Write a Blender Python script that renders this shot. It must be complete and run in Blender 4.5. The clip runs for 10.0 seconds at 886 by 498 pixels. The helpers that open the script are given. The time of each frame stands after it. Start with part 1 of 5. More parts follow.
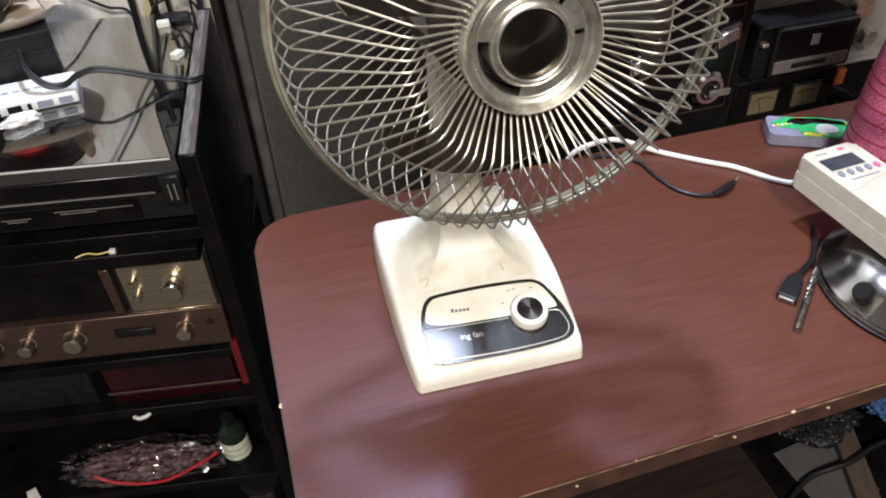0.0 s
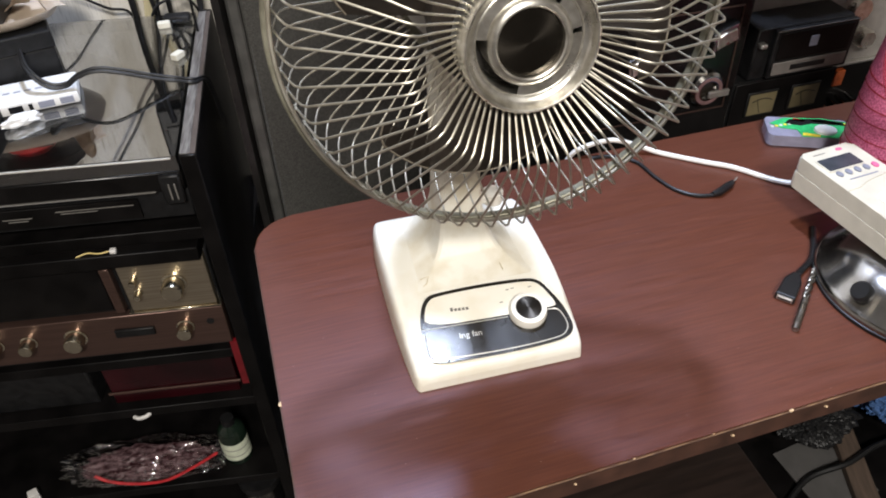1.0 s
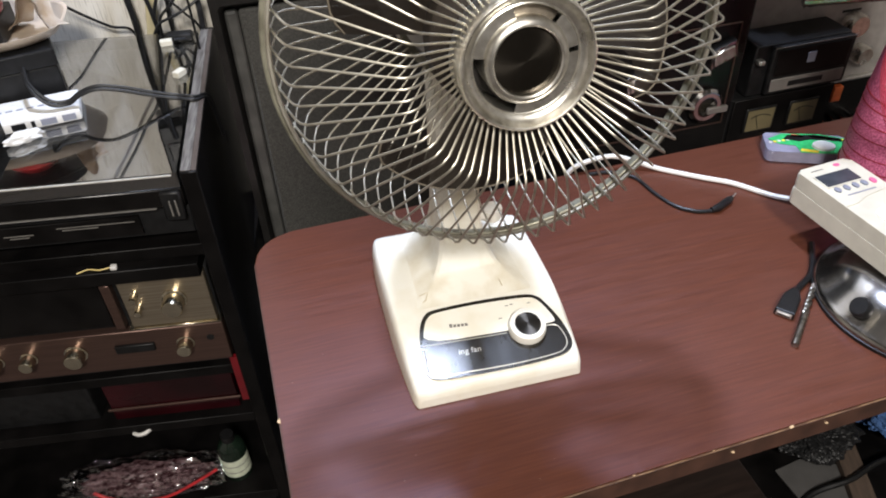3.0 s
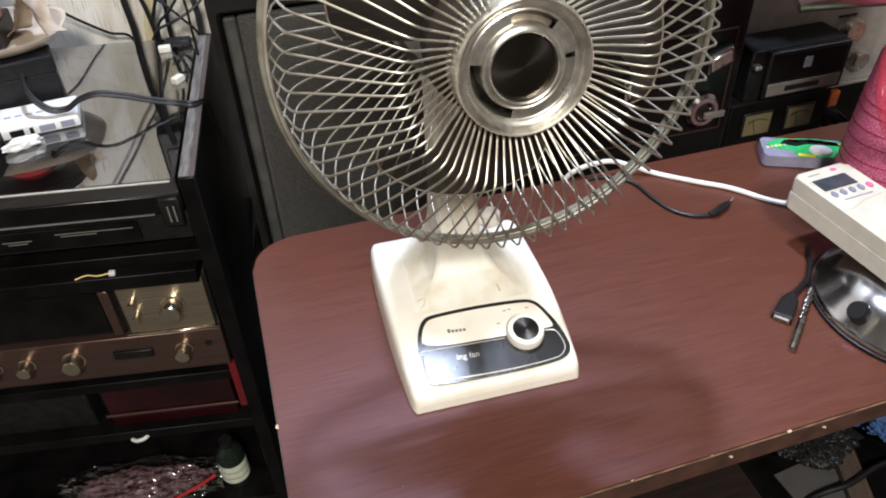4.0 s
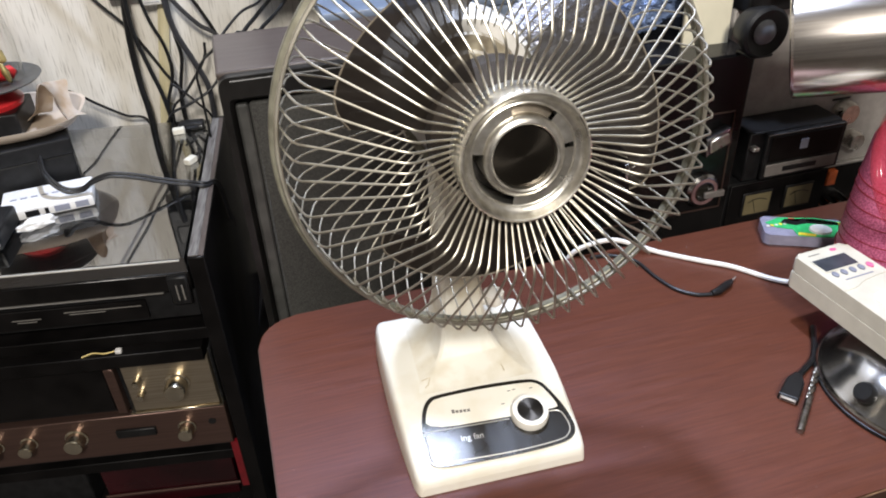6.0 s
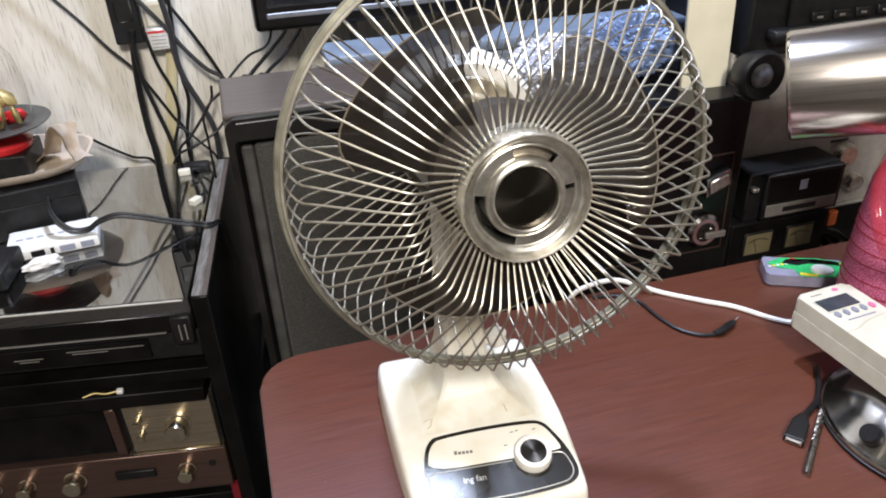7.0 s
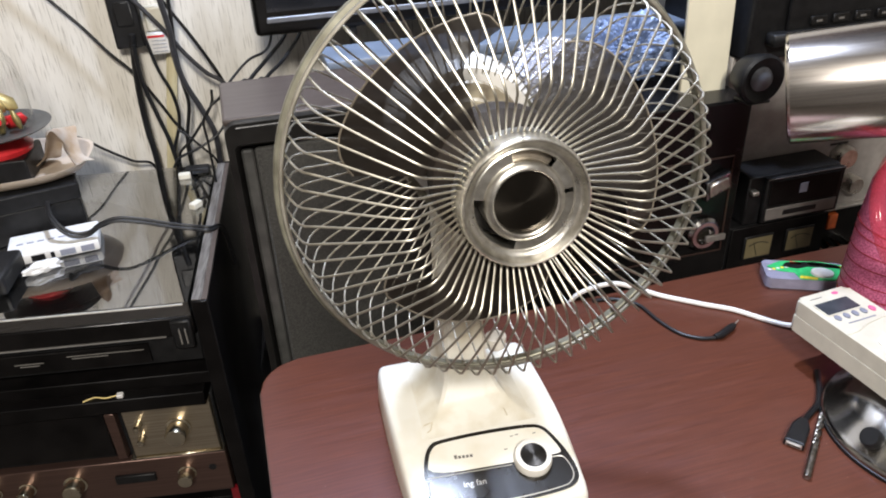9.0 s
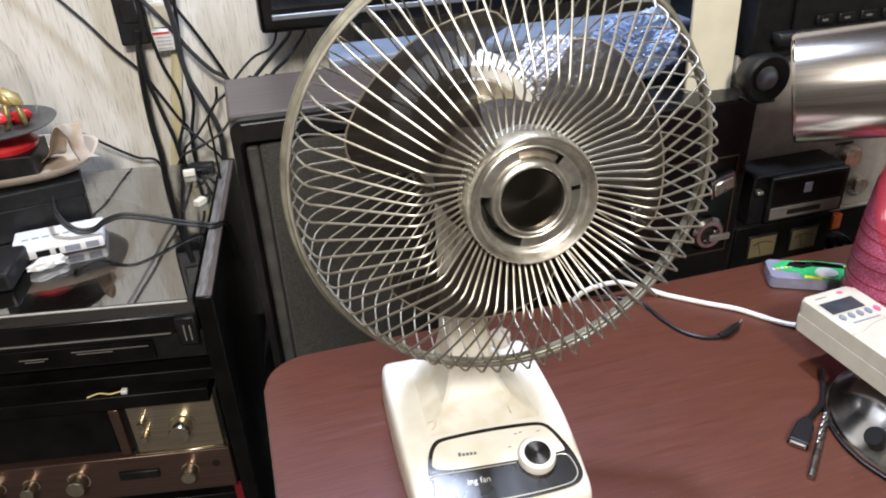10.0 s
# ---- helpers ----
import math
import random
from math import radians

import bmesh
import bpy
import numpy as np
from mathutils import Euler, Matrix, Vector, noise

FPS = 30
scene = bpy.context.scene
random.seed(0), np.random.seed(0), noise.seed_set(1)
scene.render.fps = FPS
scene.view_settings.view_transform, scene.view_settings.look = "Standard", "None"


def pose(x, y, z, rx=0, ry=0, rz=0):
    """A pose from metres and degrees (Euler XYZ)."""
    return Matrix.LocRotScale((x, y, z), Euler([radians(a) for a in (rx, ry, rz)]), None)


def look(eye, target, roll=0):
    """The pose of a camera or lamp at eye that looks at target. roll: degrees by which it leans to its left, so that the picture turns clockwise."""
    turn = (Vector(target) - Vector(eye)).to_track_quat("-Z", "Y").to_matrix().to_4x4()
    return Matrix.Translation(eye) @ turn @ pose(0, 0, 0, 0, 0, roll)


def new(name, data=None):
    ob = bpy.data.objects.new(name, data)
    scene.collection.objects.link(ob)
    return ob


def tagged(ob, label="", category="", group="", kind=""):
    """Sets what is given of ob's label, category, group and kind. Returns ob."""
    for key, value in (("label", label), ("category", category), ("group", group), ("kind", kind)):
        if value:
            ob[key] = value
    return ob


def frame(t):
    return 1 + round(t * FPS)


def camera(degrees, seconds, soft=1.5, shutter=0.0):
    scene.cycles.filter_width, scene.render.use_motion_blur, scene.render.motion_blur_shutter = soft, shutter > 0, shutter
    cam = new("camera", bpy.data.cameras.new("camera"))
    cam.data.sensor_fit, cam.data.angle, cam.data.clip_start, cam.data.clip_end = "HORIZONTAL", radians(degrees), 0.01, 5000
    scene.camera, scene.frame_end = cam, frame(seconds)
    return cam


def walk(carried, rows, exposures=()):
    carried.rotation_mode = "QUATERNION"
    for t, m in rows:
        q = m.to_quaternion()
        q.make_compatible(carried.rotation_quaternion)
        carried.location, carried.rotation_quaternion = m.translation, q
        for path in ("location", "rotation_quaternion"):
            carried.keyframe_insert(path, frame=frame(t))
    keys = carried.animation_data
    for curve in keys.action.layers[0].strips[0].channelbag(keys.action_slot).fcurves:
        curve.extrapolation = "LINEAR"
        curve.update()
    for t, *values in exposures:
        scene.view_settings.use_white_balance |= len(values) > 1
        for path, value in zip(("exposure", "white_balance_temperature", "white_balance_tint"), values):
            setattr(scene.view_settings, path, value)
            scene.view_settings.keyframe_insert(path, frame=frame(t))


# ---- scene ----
cam = camera(62.3, 10.0, soft=1.9)
PATH = [
    (0, (0.033, -0.264, 1.237), (0.437, 1.19, -0.076), -2.2),
    (0.5, (0.034, -0.268, 1.237), (0.437, 1.188, -0.074), -2.2),
    (1, (0.033, -0.268, 1.236), (0.437, 1.191, -0.071), -2.2),
    (1.5, (0.033, -0.268, 1.236), (0.439, 1.194, -0.067), -2.3),
    (2, (0.035, -0.269, 1.237), (0.441, 1.198, -0.06), -2.4),
    (2.5, (0.033, -0.269, 1.238), (0.435, 1.21, -0.047), -2.4),
    (2.7, (0.034, -0.269, 1.238), (0.438, 1.213, -0.043), -2.4),
    (3.8, (0.036, -0.27, 1.239), (0.45, 1.22, -0.029), -2.3),
    (4, (0.036, -0.27, 1.239), (0.449, 1.222, -0.027), -2.4),
    (4.5, (0.036, -0.271, 1.239), (0.447, 1.226, -0.022), -2.4),
    (5, (0.035, -0.271, 1.241), (0.445, 1.237, -0.008), -2.3),
    (5.5, (0.038, -0.272, 1.249), (0.461, 1.29, 0.074), -2.5),
    (6, (0.037, -0.273, 1.25), (0.473, 1.333, 0.142), -2.5),
    (6.2, (0.037, -0.274, 1.251), (0.475, 1.344, 0.159), -2.6),
    (7.3, (0.036, -0.276, 1.252), (0.489, 1.393, 0.248), -2.4),
    (7.5, (0.036, -0.276, 1.252), (0.491, 1.393, 0.248), -2.4),
    (8, (0.035, -0.275, 1.252), (0.488, 1.394, 0.248), -2.5),
    (8.5, (0.036, -0.275, 1.253), (0.487, 1.392, 0.245), -2.6),
    (9, (0.037, -0.276, 1.253), (0.486, 1.391, 0.244), -2.6),
    (9.5, (0.034, -0.276, 1.253), (0.481, 1.391, 0.242), -2.5),
    (10, (0.034, -0.276, 1.252), (0.478, 1.391, 0.241), -2.4),
]
walk(cam, [(t, look(eye, target, roll)) for t, eye, target, roll in PATH])

# ---- light ----
world = bpy.data.worlds.new("room_world")
scene.world = world
world.use_nodes = True
wbg = world.node_tree.nodes["Background"]
wbg.inputs[0].default_value = (0.9, 0.93, 1.0, 1)
wbg.inputs[1].default_value = 0.02


def area_lamp(name, m, power, size, color):
    d = bpy.data.lights.new(name, "AREA")
    d.shape, d.size, d.energy, d.color = "DISK", size, power, color
    ob = new(name, d)
    ob.matrix_world = m
    return ob


area_lamp("ceiling_lamp_light", look((0.27, 0.49, 2.30), (0.27, 0.49, 0)), 37, 0.12, (0.66, 0.76, 1.0))
# added warm fill from behind the camera, no visible fitting
area_lamp("front_fill_light", look((-0.05, -1.25, 2.20), (0.15, 0.5, 0.95)), 52, 0.35, (1.0, 0.945, 0.875))


# ---- materials ----
def mat(name, color, rough=0.5, metal=0.0, vary=0.15, scale=30.0, bump=0.0, bump_scale=200.0, stretch=(1, 1, 1), color2=None,
        coat=0.0, trans=0.0, alpha=1.0, rough_vary=0.1, emit=0.0, spec=0.5, lo=0.35, hi=0.65, detail=6.0):
    m = bpy.data.materials.new(name)
    m.use_nodes = True
    nt = m.node_tree
    b = nt.nodes["Principled BSDF"]
    tc = nt.nodes.new("ShaderNodeTexCoord")
    mp = nt.nodes.new("ShaderNodeMapping")
    mp.inputs["Scale"].default_value = stretch
    nt.links.new(tc.outputs["Object"], mp.inputs[0])
    n1 = nt.nodes.new("ShaderNodeTexNoise")
    n1.inputs["Scale"].default_value, n1.inputs["Detail"].default_value = scale, detail
    nt.links.new(mp.outputs[0], n1.inputs["Vector"])
    ramp = nt.nodes.new("ShaderNodeValToRGB")
    c2 = color2 or tuple(c * (1 - vary) for c in color)
    c1 = color if color2 else tuple(min(1, c * (1 + vary * 0.6)) for c in color)
    ramp.color_ramp.elements[0].position, ramp.color_ramp.elements[1].position = lo, hi
    ramp.color_ramp.elements[0].color, ramp.color_ramp.elements[1].color = (*c2, 1), (*c1, 1)
    nt.links.new(n1.outputs["Fac"], ramp.inputs[0])
    nt.links.new(ramp.outputs[0], b.inputs["Base Color"])
    n2 = nt.nodes.new("ShaderNodeTexNoise")
    n2.inputs["Scale"].default_value, n2.inputs["Detail"].default_value = scale * 0.31, 4
    nt.links.new(mp.outputs[0], n2.inputs["Vector"])
    mr = nt.nodes.new("ShaderNodeMapRange")
    mr.inputs["To Min"].default_value, mr.inputs["To Max"].default_value = max(0, rough - rough_vary), min(1, rough + rough_vary)
    nt.links.new(n2.outputs["Fac"], mr.inputs["Value"])
    nt.links.new(mr.outputs[0], b.inputs["Roughness"])
    b.inputs["Metallic"].default_value = metal
    b.inputs["Specular IOR Level"].default_value = spec
    b.inputs["Coat Weight"].default_value = coat
    b.inputs["Coat Roughness"].default_value = 0.12
    b.inputs["Transmission Weight"].default_value = trans
    b.inputs["Alpha"].default_value = alpha
    if emit:
        nt.links.new(ramp.outputs[0], b.inputs["Emission Color"])
        b.inputs["Emission Strength"].default_value = emit
    if bump:
        n3 = nt.nodes.new("ShaderNodeTexNoise")
        n3.inputs["Scale"].default_value, n3.inputs["Detail"].default_value = bump_scale, 5
        nt.links.new(mp.outputs[0], n3.inputs["Vector"])
        bp = nt.nodes.new("ShaderNodeBump")
        bp.inputs["Strength"].default_value, bp.inputs["Distance"].default_value = bump, 0.002
        nt.links.new(n3.outputs["Fac"], bp.inputs["Height"])
        nt.links.new(bp.outputs[0], b.inputs["Normal"])
    return m


M_TABLE = mat("table_laminate", (0.110, 0.0368, 0.0205), 0.34, 0, scale=60, stretch=(0.35, 7, 7), color2=(0.073, 0.0235, 0.0127), rough_vary=0.11, lo=0.28, hi=0.72, spec=0.58, bump=0.09, bump_scale=420)
# lilac gloss tint puts the cool light's sheen into the laminate
M_TABLE.node_tree.nodes["Principled BSDF"].inputs["Specular Tint"].default_value = (0.84, 0.76, 1.0, 1)


def add_dust(m, size, limit, color):
    """Scattered pale specks over a material's colour."""
    nt = m.node_tree
    b = nt.nodes["Principled BSDF"]
    base = b.inputs["Base Color"].links[0].from_socket
    tc = nt.nodes.new("ShaderNodeTexCoord")
    vo = nt.nodes.new("ShaderNodeTexVoronoi")
    vo.inputs["Scale"].default_value = size
    lt = nt.nodes.new("ShaderNodeMath")
    lt.operation, lt.inputs[1].default_value = "LESS_THAN", limit
    mx = nt.nodes.new("ShaderNodeMixRGB")
    mx.inputs[2].default_value = (*color, 1)
    nt.links.new(tc.outputs["Object"], vo.inputs["Vector"])
    nt.links.new(vo.outputs["Distance"], lt.inputs[0])
    nt.links.new(lt.outputs[0], mx.inputs[0])
    nt.links.new(base, mx.inputs[1])
    nt.links.new(mx.outputs[0], b.inputs["Base Color"])


add_dust(M_TABLE, 60.0, 0.026, (0.24, 0.16, 0.13))
M_WORN = mat("worn_edge", (0.20, 0.12, 0.065), 0.6, scale=60, color2=(0.08, 0.042, 0.025), lo=0.4, hi=0.6)
M_TEDGE = mat("table_edge_strip", (0.060, 0.026, 0.017), 0.4, 0, scale=40, vary=0.4)
M_CHIP = mat("bare_particle_board", (0.62, 0.45, 0.28), 0.8, scale=900, vary=0.4)
M_CREAM = mat("cream_plastic", (0.80, 0.775, 0.69), 0.34, 0, scale=22, color2=(0.71, 0.655, 0.52), bump=0.02, bump_scale=300, lo=0.28, hi=0.52)
M_GRIME = mat("grimy_flare_plastic", (0.80, 0.775, 0.69), 0.36, 0, scale=30, color2=(0.65, 0.59, 0.455), bump=0.03, bump_scale=300, lo=0.32, hi=0.55)
M_STAIN = mat("yellowed_scuff", (0.66, 0.57, 0.40), 0.6, scale=300, vary=0.3)
M_KNOBW = mat("white_plastic", (0.82, 0.79, 0.72), 0.3, 0, scale=60, vary=0.06)
M_BLACKGLOSS = mat("black_gloss_foil", (0.016, 0.014, 0.011), 0.24, 0, scale=50, vary=0.3, rough_vary=0.08)
M_SILVERINK = mat("silver_ink", (0.62, 0.6, 0.55), 0.35, 0.3, scale=80, vary=0.1)
M_GREYINK = mat("grey_ink", (0.15, 0.142, 0.13), 0.5, scale=80, vary=0.1)
M_WIRE = mat("plated_wire", (0.62, 0.59, 0.51), 0.46, 1.0, scale=60, color2=(0.45, 0.415, 0.34), rough_vary=0.10)
M_RIM = mat("dull_zinc", (0.30, 0.29, 0.225), 0.48, 0.6, scale=60, color2=(0.17, 0.16, 0.12), bump=0.08)
M_CHROME = mat("aged_chrome", (0.95, 0.93, 0.87), 0.29, 1.0, scale=120, color2=(0.66, 0.63, 0.56), rough_vary=0.09, bump=0.05, bump_scale=240)
M_BRASSY = mat("warm_plated_knob", (0.66, 0.60, 0.47), 0.22, 1.0, scale=60, vary=0.15, rough_vary=0.05)
M_LEDGE = mat("dull_ledge_metal", (0.30, 0.26, 0.21), 0.4, 0.8, scale=60, vary=0.3)
M_SLOT = mat("shaded_slot_metal", (0.010, 0.008, 0.0065), 0.6, 0, scale=60, vary=0.3)
M_SPUN = mat("dark_spun_metal", (0.036, 0.031, 0.025), 0.3, 0.9, scale=40, vary=0.2)
M_SPUN.node_tree.nodes["Principled BSDF"].inputs["Anisotropic"].default_value = 0.8
M_BLADE = mat("smoked_plastic", (0.040, 0.0315, 0.025), 0.55, 0, scale=14, stretch=(1, 5, 1), color2=(0.025, 0.019, 0.015), alpha=0.90, spec=0.3)
M_BLADERIM = mat("pale_blade_edge", (0.20, 0.17, 0.13), 0.4, 0, scale=60, vary=0.3)
M_MOTOR = mat("motor_enamel", (0.70, 0.68, 0.64), 0.25, 0, scale=20, vary=0.1)
M_OLDCREAM = mat("grimy_cream", (0.42, 0.37, 0.27), 0.45, 0, scale=45, color2=(0.16, 0.13, 0.09), lo=0.35, hi=0.6)
M_BLACK = mat("black_lacquer", (0.005, 0.0045, 0.0045), 0.25, 0, scale=25, vary=0.5, bump=0.03, spec=0.25)
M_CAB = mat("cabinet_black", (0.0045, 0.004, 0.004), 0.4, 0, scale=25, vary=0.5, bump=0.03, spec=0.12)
M_MATTE = mat("matte_black_plastic", (0.008, 0.008, 0.0085), 0.45, 0, scale=90, vary=0.4, bump=0.1, bump_scale=800, spec=0.28)
M_VINYL = mat("black_vinyl_wrap", (0.009, 0.0085, 0.008), 0.36, 0, scale=30, vary=0.4, bump=0.15, bump_scale=500, spec=0.35)
M_GRILLE = mat("grille_cloth", (0.042, 0.041, 0.037), 0.8, 0, scale=700, vary=0.5, bump=0.4, bump_scale=1500)
M_TRIM = mat("charcoal_trim", (0.05, 0.05, 0.047), 0.45, 0, scale=60, vary=0.3)
M_WALNUT = mat("walnut_veneer", (0.066, 0.051, 0.044), 0.4, 0, scale=14, stretch=(1, 12, 12), color2=(0.050, 0.038, 0.032), bump=0.04)
M_GOLD = mat("champagne_aluminium", (0.44, 0.38, 0.29), 0.32, 0.9, scale=50, stretch=(0.3, 14, 14), color2=(0.32, 0.27, 0.205))
M_BRONZE = mat("bronze_faceplate", (0.115, 0.070, 0.057), 0.34, 0.7, scale=40, stretch=(0.3, 14, 14), color2=(0.085, 0.050, 0.041))
M_STEEL = mat("brushed_steel", (0.66, 0.62, 0.58), 0.20, 1.0, scale=60, stretch=(8, 8, 0.25), color2=(0.52, 0.48, 0.44), rough_vary=0.05, bump=0.015, bump_scale=90)
M_NICKEL = mat("polished_nickel", (0.33, 0.32, 0.31), 0.17, 1.0, scale=30, vary=0.2, bump=0.02, bump_scale=60)
M_TRIMLINE = mat("dull_silver_trim", (0.17, 0.175, 0.19), 0.45, 0.4, scale=60, vary=0.15)
M_GREYP = mat("grey_panel_paint", (0.16, 0.147, 0.135), 0.5, 0.2, scale=60, vary=0.15, bump=0.03)
M_METER = mat("meter_case_plastic", (0.54, 0.51, 0.42), 0.4, 0, scale=50, vary=0.08, bump=0.05, bump_scale=700)
M_LCD = mat("lcd_grey", (0.045, 0.05, 0.06), 0.12, 0, scale=60, vary=0.2)
M_BUTTON = mat("grey_button", (0.19, 0.20, 0.25), 0.5, 0, scale=60, vary=0.1)
M_PINK = mat("pink_button", (0.62, 0.12, 0.26), 0.45, 0, scale=60, vary=0.1)
M_RUBBER = mat("black_rubber", (0.008, 0.008, 0.0085), 0.42, 0, scale=200, vary=0.3, spec=0.35)
M_GREYCABLE = mat("dark_grey_cable", (0.030, 0.030, 0.033), 0.35, 0, scale=90, vary=0.2)
M_WCORD = mat("white_cord", (0.76, 0.74, 0.70), 0.45, 0, scale=90, vary=0.12)
M_DRILL = mat("worn_tool_steel", (0.38, 0.35, 0.31), 0.35, 1.0, scale=150, color2=(0.18, 0.16, 0.13))
M_PORT = mat("port_metal", (0.7, 0.69, 0.66), 0.3, 0.9, scale=150, vary=0.1)
M_GREEN = mat("green_card", (0.03, 0.42, 0.13), 0.45, 0, scale=200, vary=0.2)
M_YELLOW = mat("yellow_card", (0.75, 0.62, 0.05), 0.45, 0, scale=200, vary=0.15)
M_RED = mat("red_plastic", (0.55, 0.025, 0.03), 0.3, 0, scale=80, vary=0.2)
M_DULLGOLD = mat("dull_gold", (0.36, 0.28, 0.11), 0.4, 0.5, scale=90, vary=0.3)
M_ORANGE = mat("orange_button", (0.62, 0.13, 0.03), 0.45, 0, scale=80, vary=0.2)
M_DKRED = mat("dark_red_acrylic", (0.019, 0.0016, 0.003), 0.28, 0, scale=10, vary=0.6, spec=0.35)
M_GLITTER = mat("pink_glitter", (0.84, 0.25, 0.44), 0.35, 0.15, scale=500, color2=(0.48, 0.08, 0.19), bump=0.3, bump_scale=1200, detail=2)
M_REDCLEAR = mat("clear_red_plastic", (0.50, 0.03, 0.045), 0.12, 0, scale=20, vary=0.1, alpha=0.30)
M_CARDW = mat("white_card", (0.62, 0.61, 0.59), 0.5, 0, scale=120, vary=0.1)
M_BOARD = mat("cream_board", (0.62, 0.575, 0.43), 0.55, 0, scale=20, vary=0.08)
M_BLUEBACK = mat("pale_blue_backing", (0.15, 0.185, 0.245), 0.4, 0, scale=25, vary=0.15)
M_BLUE = mat("blue_cloth", (0.04, 0.10, 0.25), 0.8, 0, scale=90, vary=0.3)
M_FACE = mat("grey_face_paint", (0.29, 0.27, 0.25), 0.5, 0.1, scale=60, vary=0.15, bump=0.03)
M_RECORD = mat("vinyl_record", (0.008, 0.008, 0.009), 0.26, 0, scale=40, vary=0.2, spec=0.7)


def groove_highlight(m):
    """Turns the gloss of a grooved disc about its axis."""
    nt = m.node_tree
    b = nt.nodes["Principled BSDF"]
    tg = nt.nodes.new("ShaderNodeTangent")
    tg.direction_type, tg.axis = "RADIAL", "Z"
    b.inputs["Anisotropic"].default_value = 0.85
    nt.links.new(tg.outputs[0], b.inputs["Tangent"])


groove_highlight(M_RECORD)
M_PLATTER = mat("platter_metal", (0.25, 0.25, 0.26), 0.3, 1.0, scale=60, vary=0.2)
M_PAPER = mat("creased_paper", (0.60, 0.53, 0.45), 0.7, 0, scale=60, color2=(0.50, 0.38, 0.26), bump=0.3, bump_scale=90)
M_DKSCREEN = mat("dark_screen", (0.012, 0.013, 0.016), 0.1, 0, scale=20, vary=0.2)
M_VU = mat("vu_dial_card", (0.14, 0.115, 0.060), 0.5, 0, scale=60, vary=0.1)
M_LABEL = mat("bottle_label", (0.62, 0.66, 0.52), 0.5, 0, scale=100, vary=0.12)
M_BOTTLE = mat("green_bottle_glass", (0.008, 0.015, 0.010), 0.12, 0, scale=40, vary=0.2)
M_FLOOR = mat("brown_carpet", (0.10, 0.085, 0.07), 0.9, 0, scale=300, vary=0.4, bump=0.5, bump_scale=600)
M_CEIL = mat("ceiling_paint", (0.34, 0.33, 0.31), 0.8, 0, scale=30, vary=0.05)
M_BROWN = mat("dark_brown_board", (0.015, 0.009, 0.007), 0.45, 0, scale=16, stretch=(1, 9, 9), vary=0.35)
M_YELWIRE = mat("yellow_wire", (0.70, 0.55, 0.22), 0.5, 0, scale=90, vary=0.1)
M_LAMPGLASS = mat("lamp_diffuser", (1.0, 0.95, 0.88), 0.5, 0, scale=5, vary=0.02, emit=2.0)


def clear_material(name, tint, mix, rough=0.04):
    m = bpy.data.materials.new(name)
    m.use_nodes = True
    nt = m.node_tree
    out = nt.nodes["Material Output"]
    nt.nodes.remove(nt.nodes["Principled BSDF"])
    tr = nt.nodes.new("ShaderNodeBsdfTransparent")
    tr.inputs[0].default_value = (*tint, 1)
    gl = nt.nodes.new("ShaderNodeBsdfGlossy")
    gl.inputs["Roughness"].default_value = rough
    lw = nt.nodes.new("ShaderNodeLayerWeight")
    lw.inputs[0].default_value = 0.5
    pw = nt.nodes.new("ShaderNodeMath")
    pw.operation, pw.inputs[1].default_value = "POWER", 4.0
    fr = nt.nodes.new("ShaderNodeMapRange")
    fr.inputs["To Min"].default_value, fr.inputs["To Max"].default_value = mix, 0.9
    nt.links.new(lw.outputs["Facing"], pw.inputs[0])
    nt.links.new(pw.outputs[0], fr.inputs["Value"])
    mx = nt.nodes.new("ShaderNodeMixShader")
    nt.links.new(fr.outputs[0], mx.inputs[0])
    nt.links.new(tr.outputs[0], mx.inputs[1])
    nt.links.new(gl.outputs[0], mx.inputs[2])
    nt.links.new(mx.outputs[0], out.inputs[0])
    return m


M_CLEAR = clear_material("clear_acrylic", (0.985, 0.988, 0.988), 0.10)
M_COVER = clear_material("glossy_cover_acrylic", (0.66, 0.665, 0.67), 0.36, 0.008)
M_WEATHER = mat("weathered_edge_wood", (0.15, 0.14, 0.125), 0.55, scale=26, stretch=(14, 1.2, 14), color2=(0.045, 0.038, 0.034), bump=0.1)
M_BLISTER = clear_material("blister_plastic", (0.90, 0.91, 0.94), 0.06)
M_DOME = clear_material("thin_glass", (0.97, 0.97, 0.965), 0.03)
M_BAG = clear_material("crinkled_film", (0.85, 0.84, 0.85), 0.15)


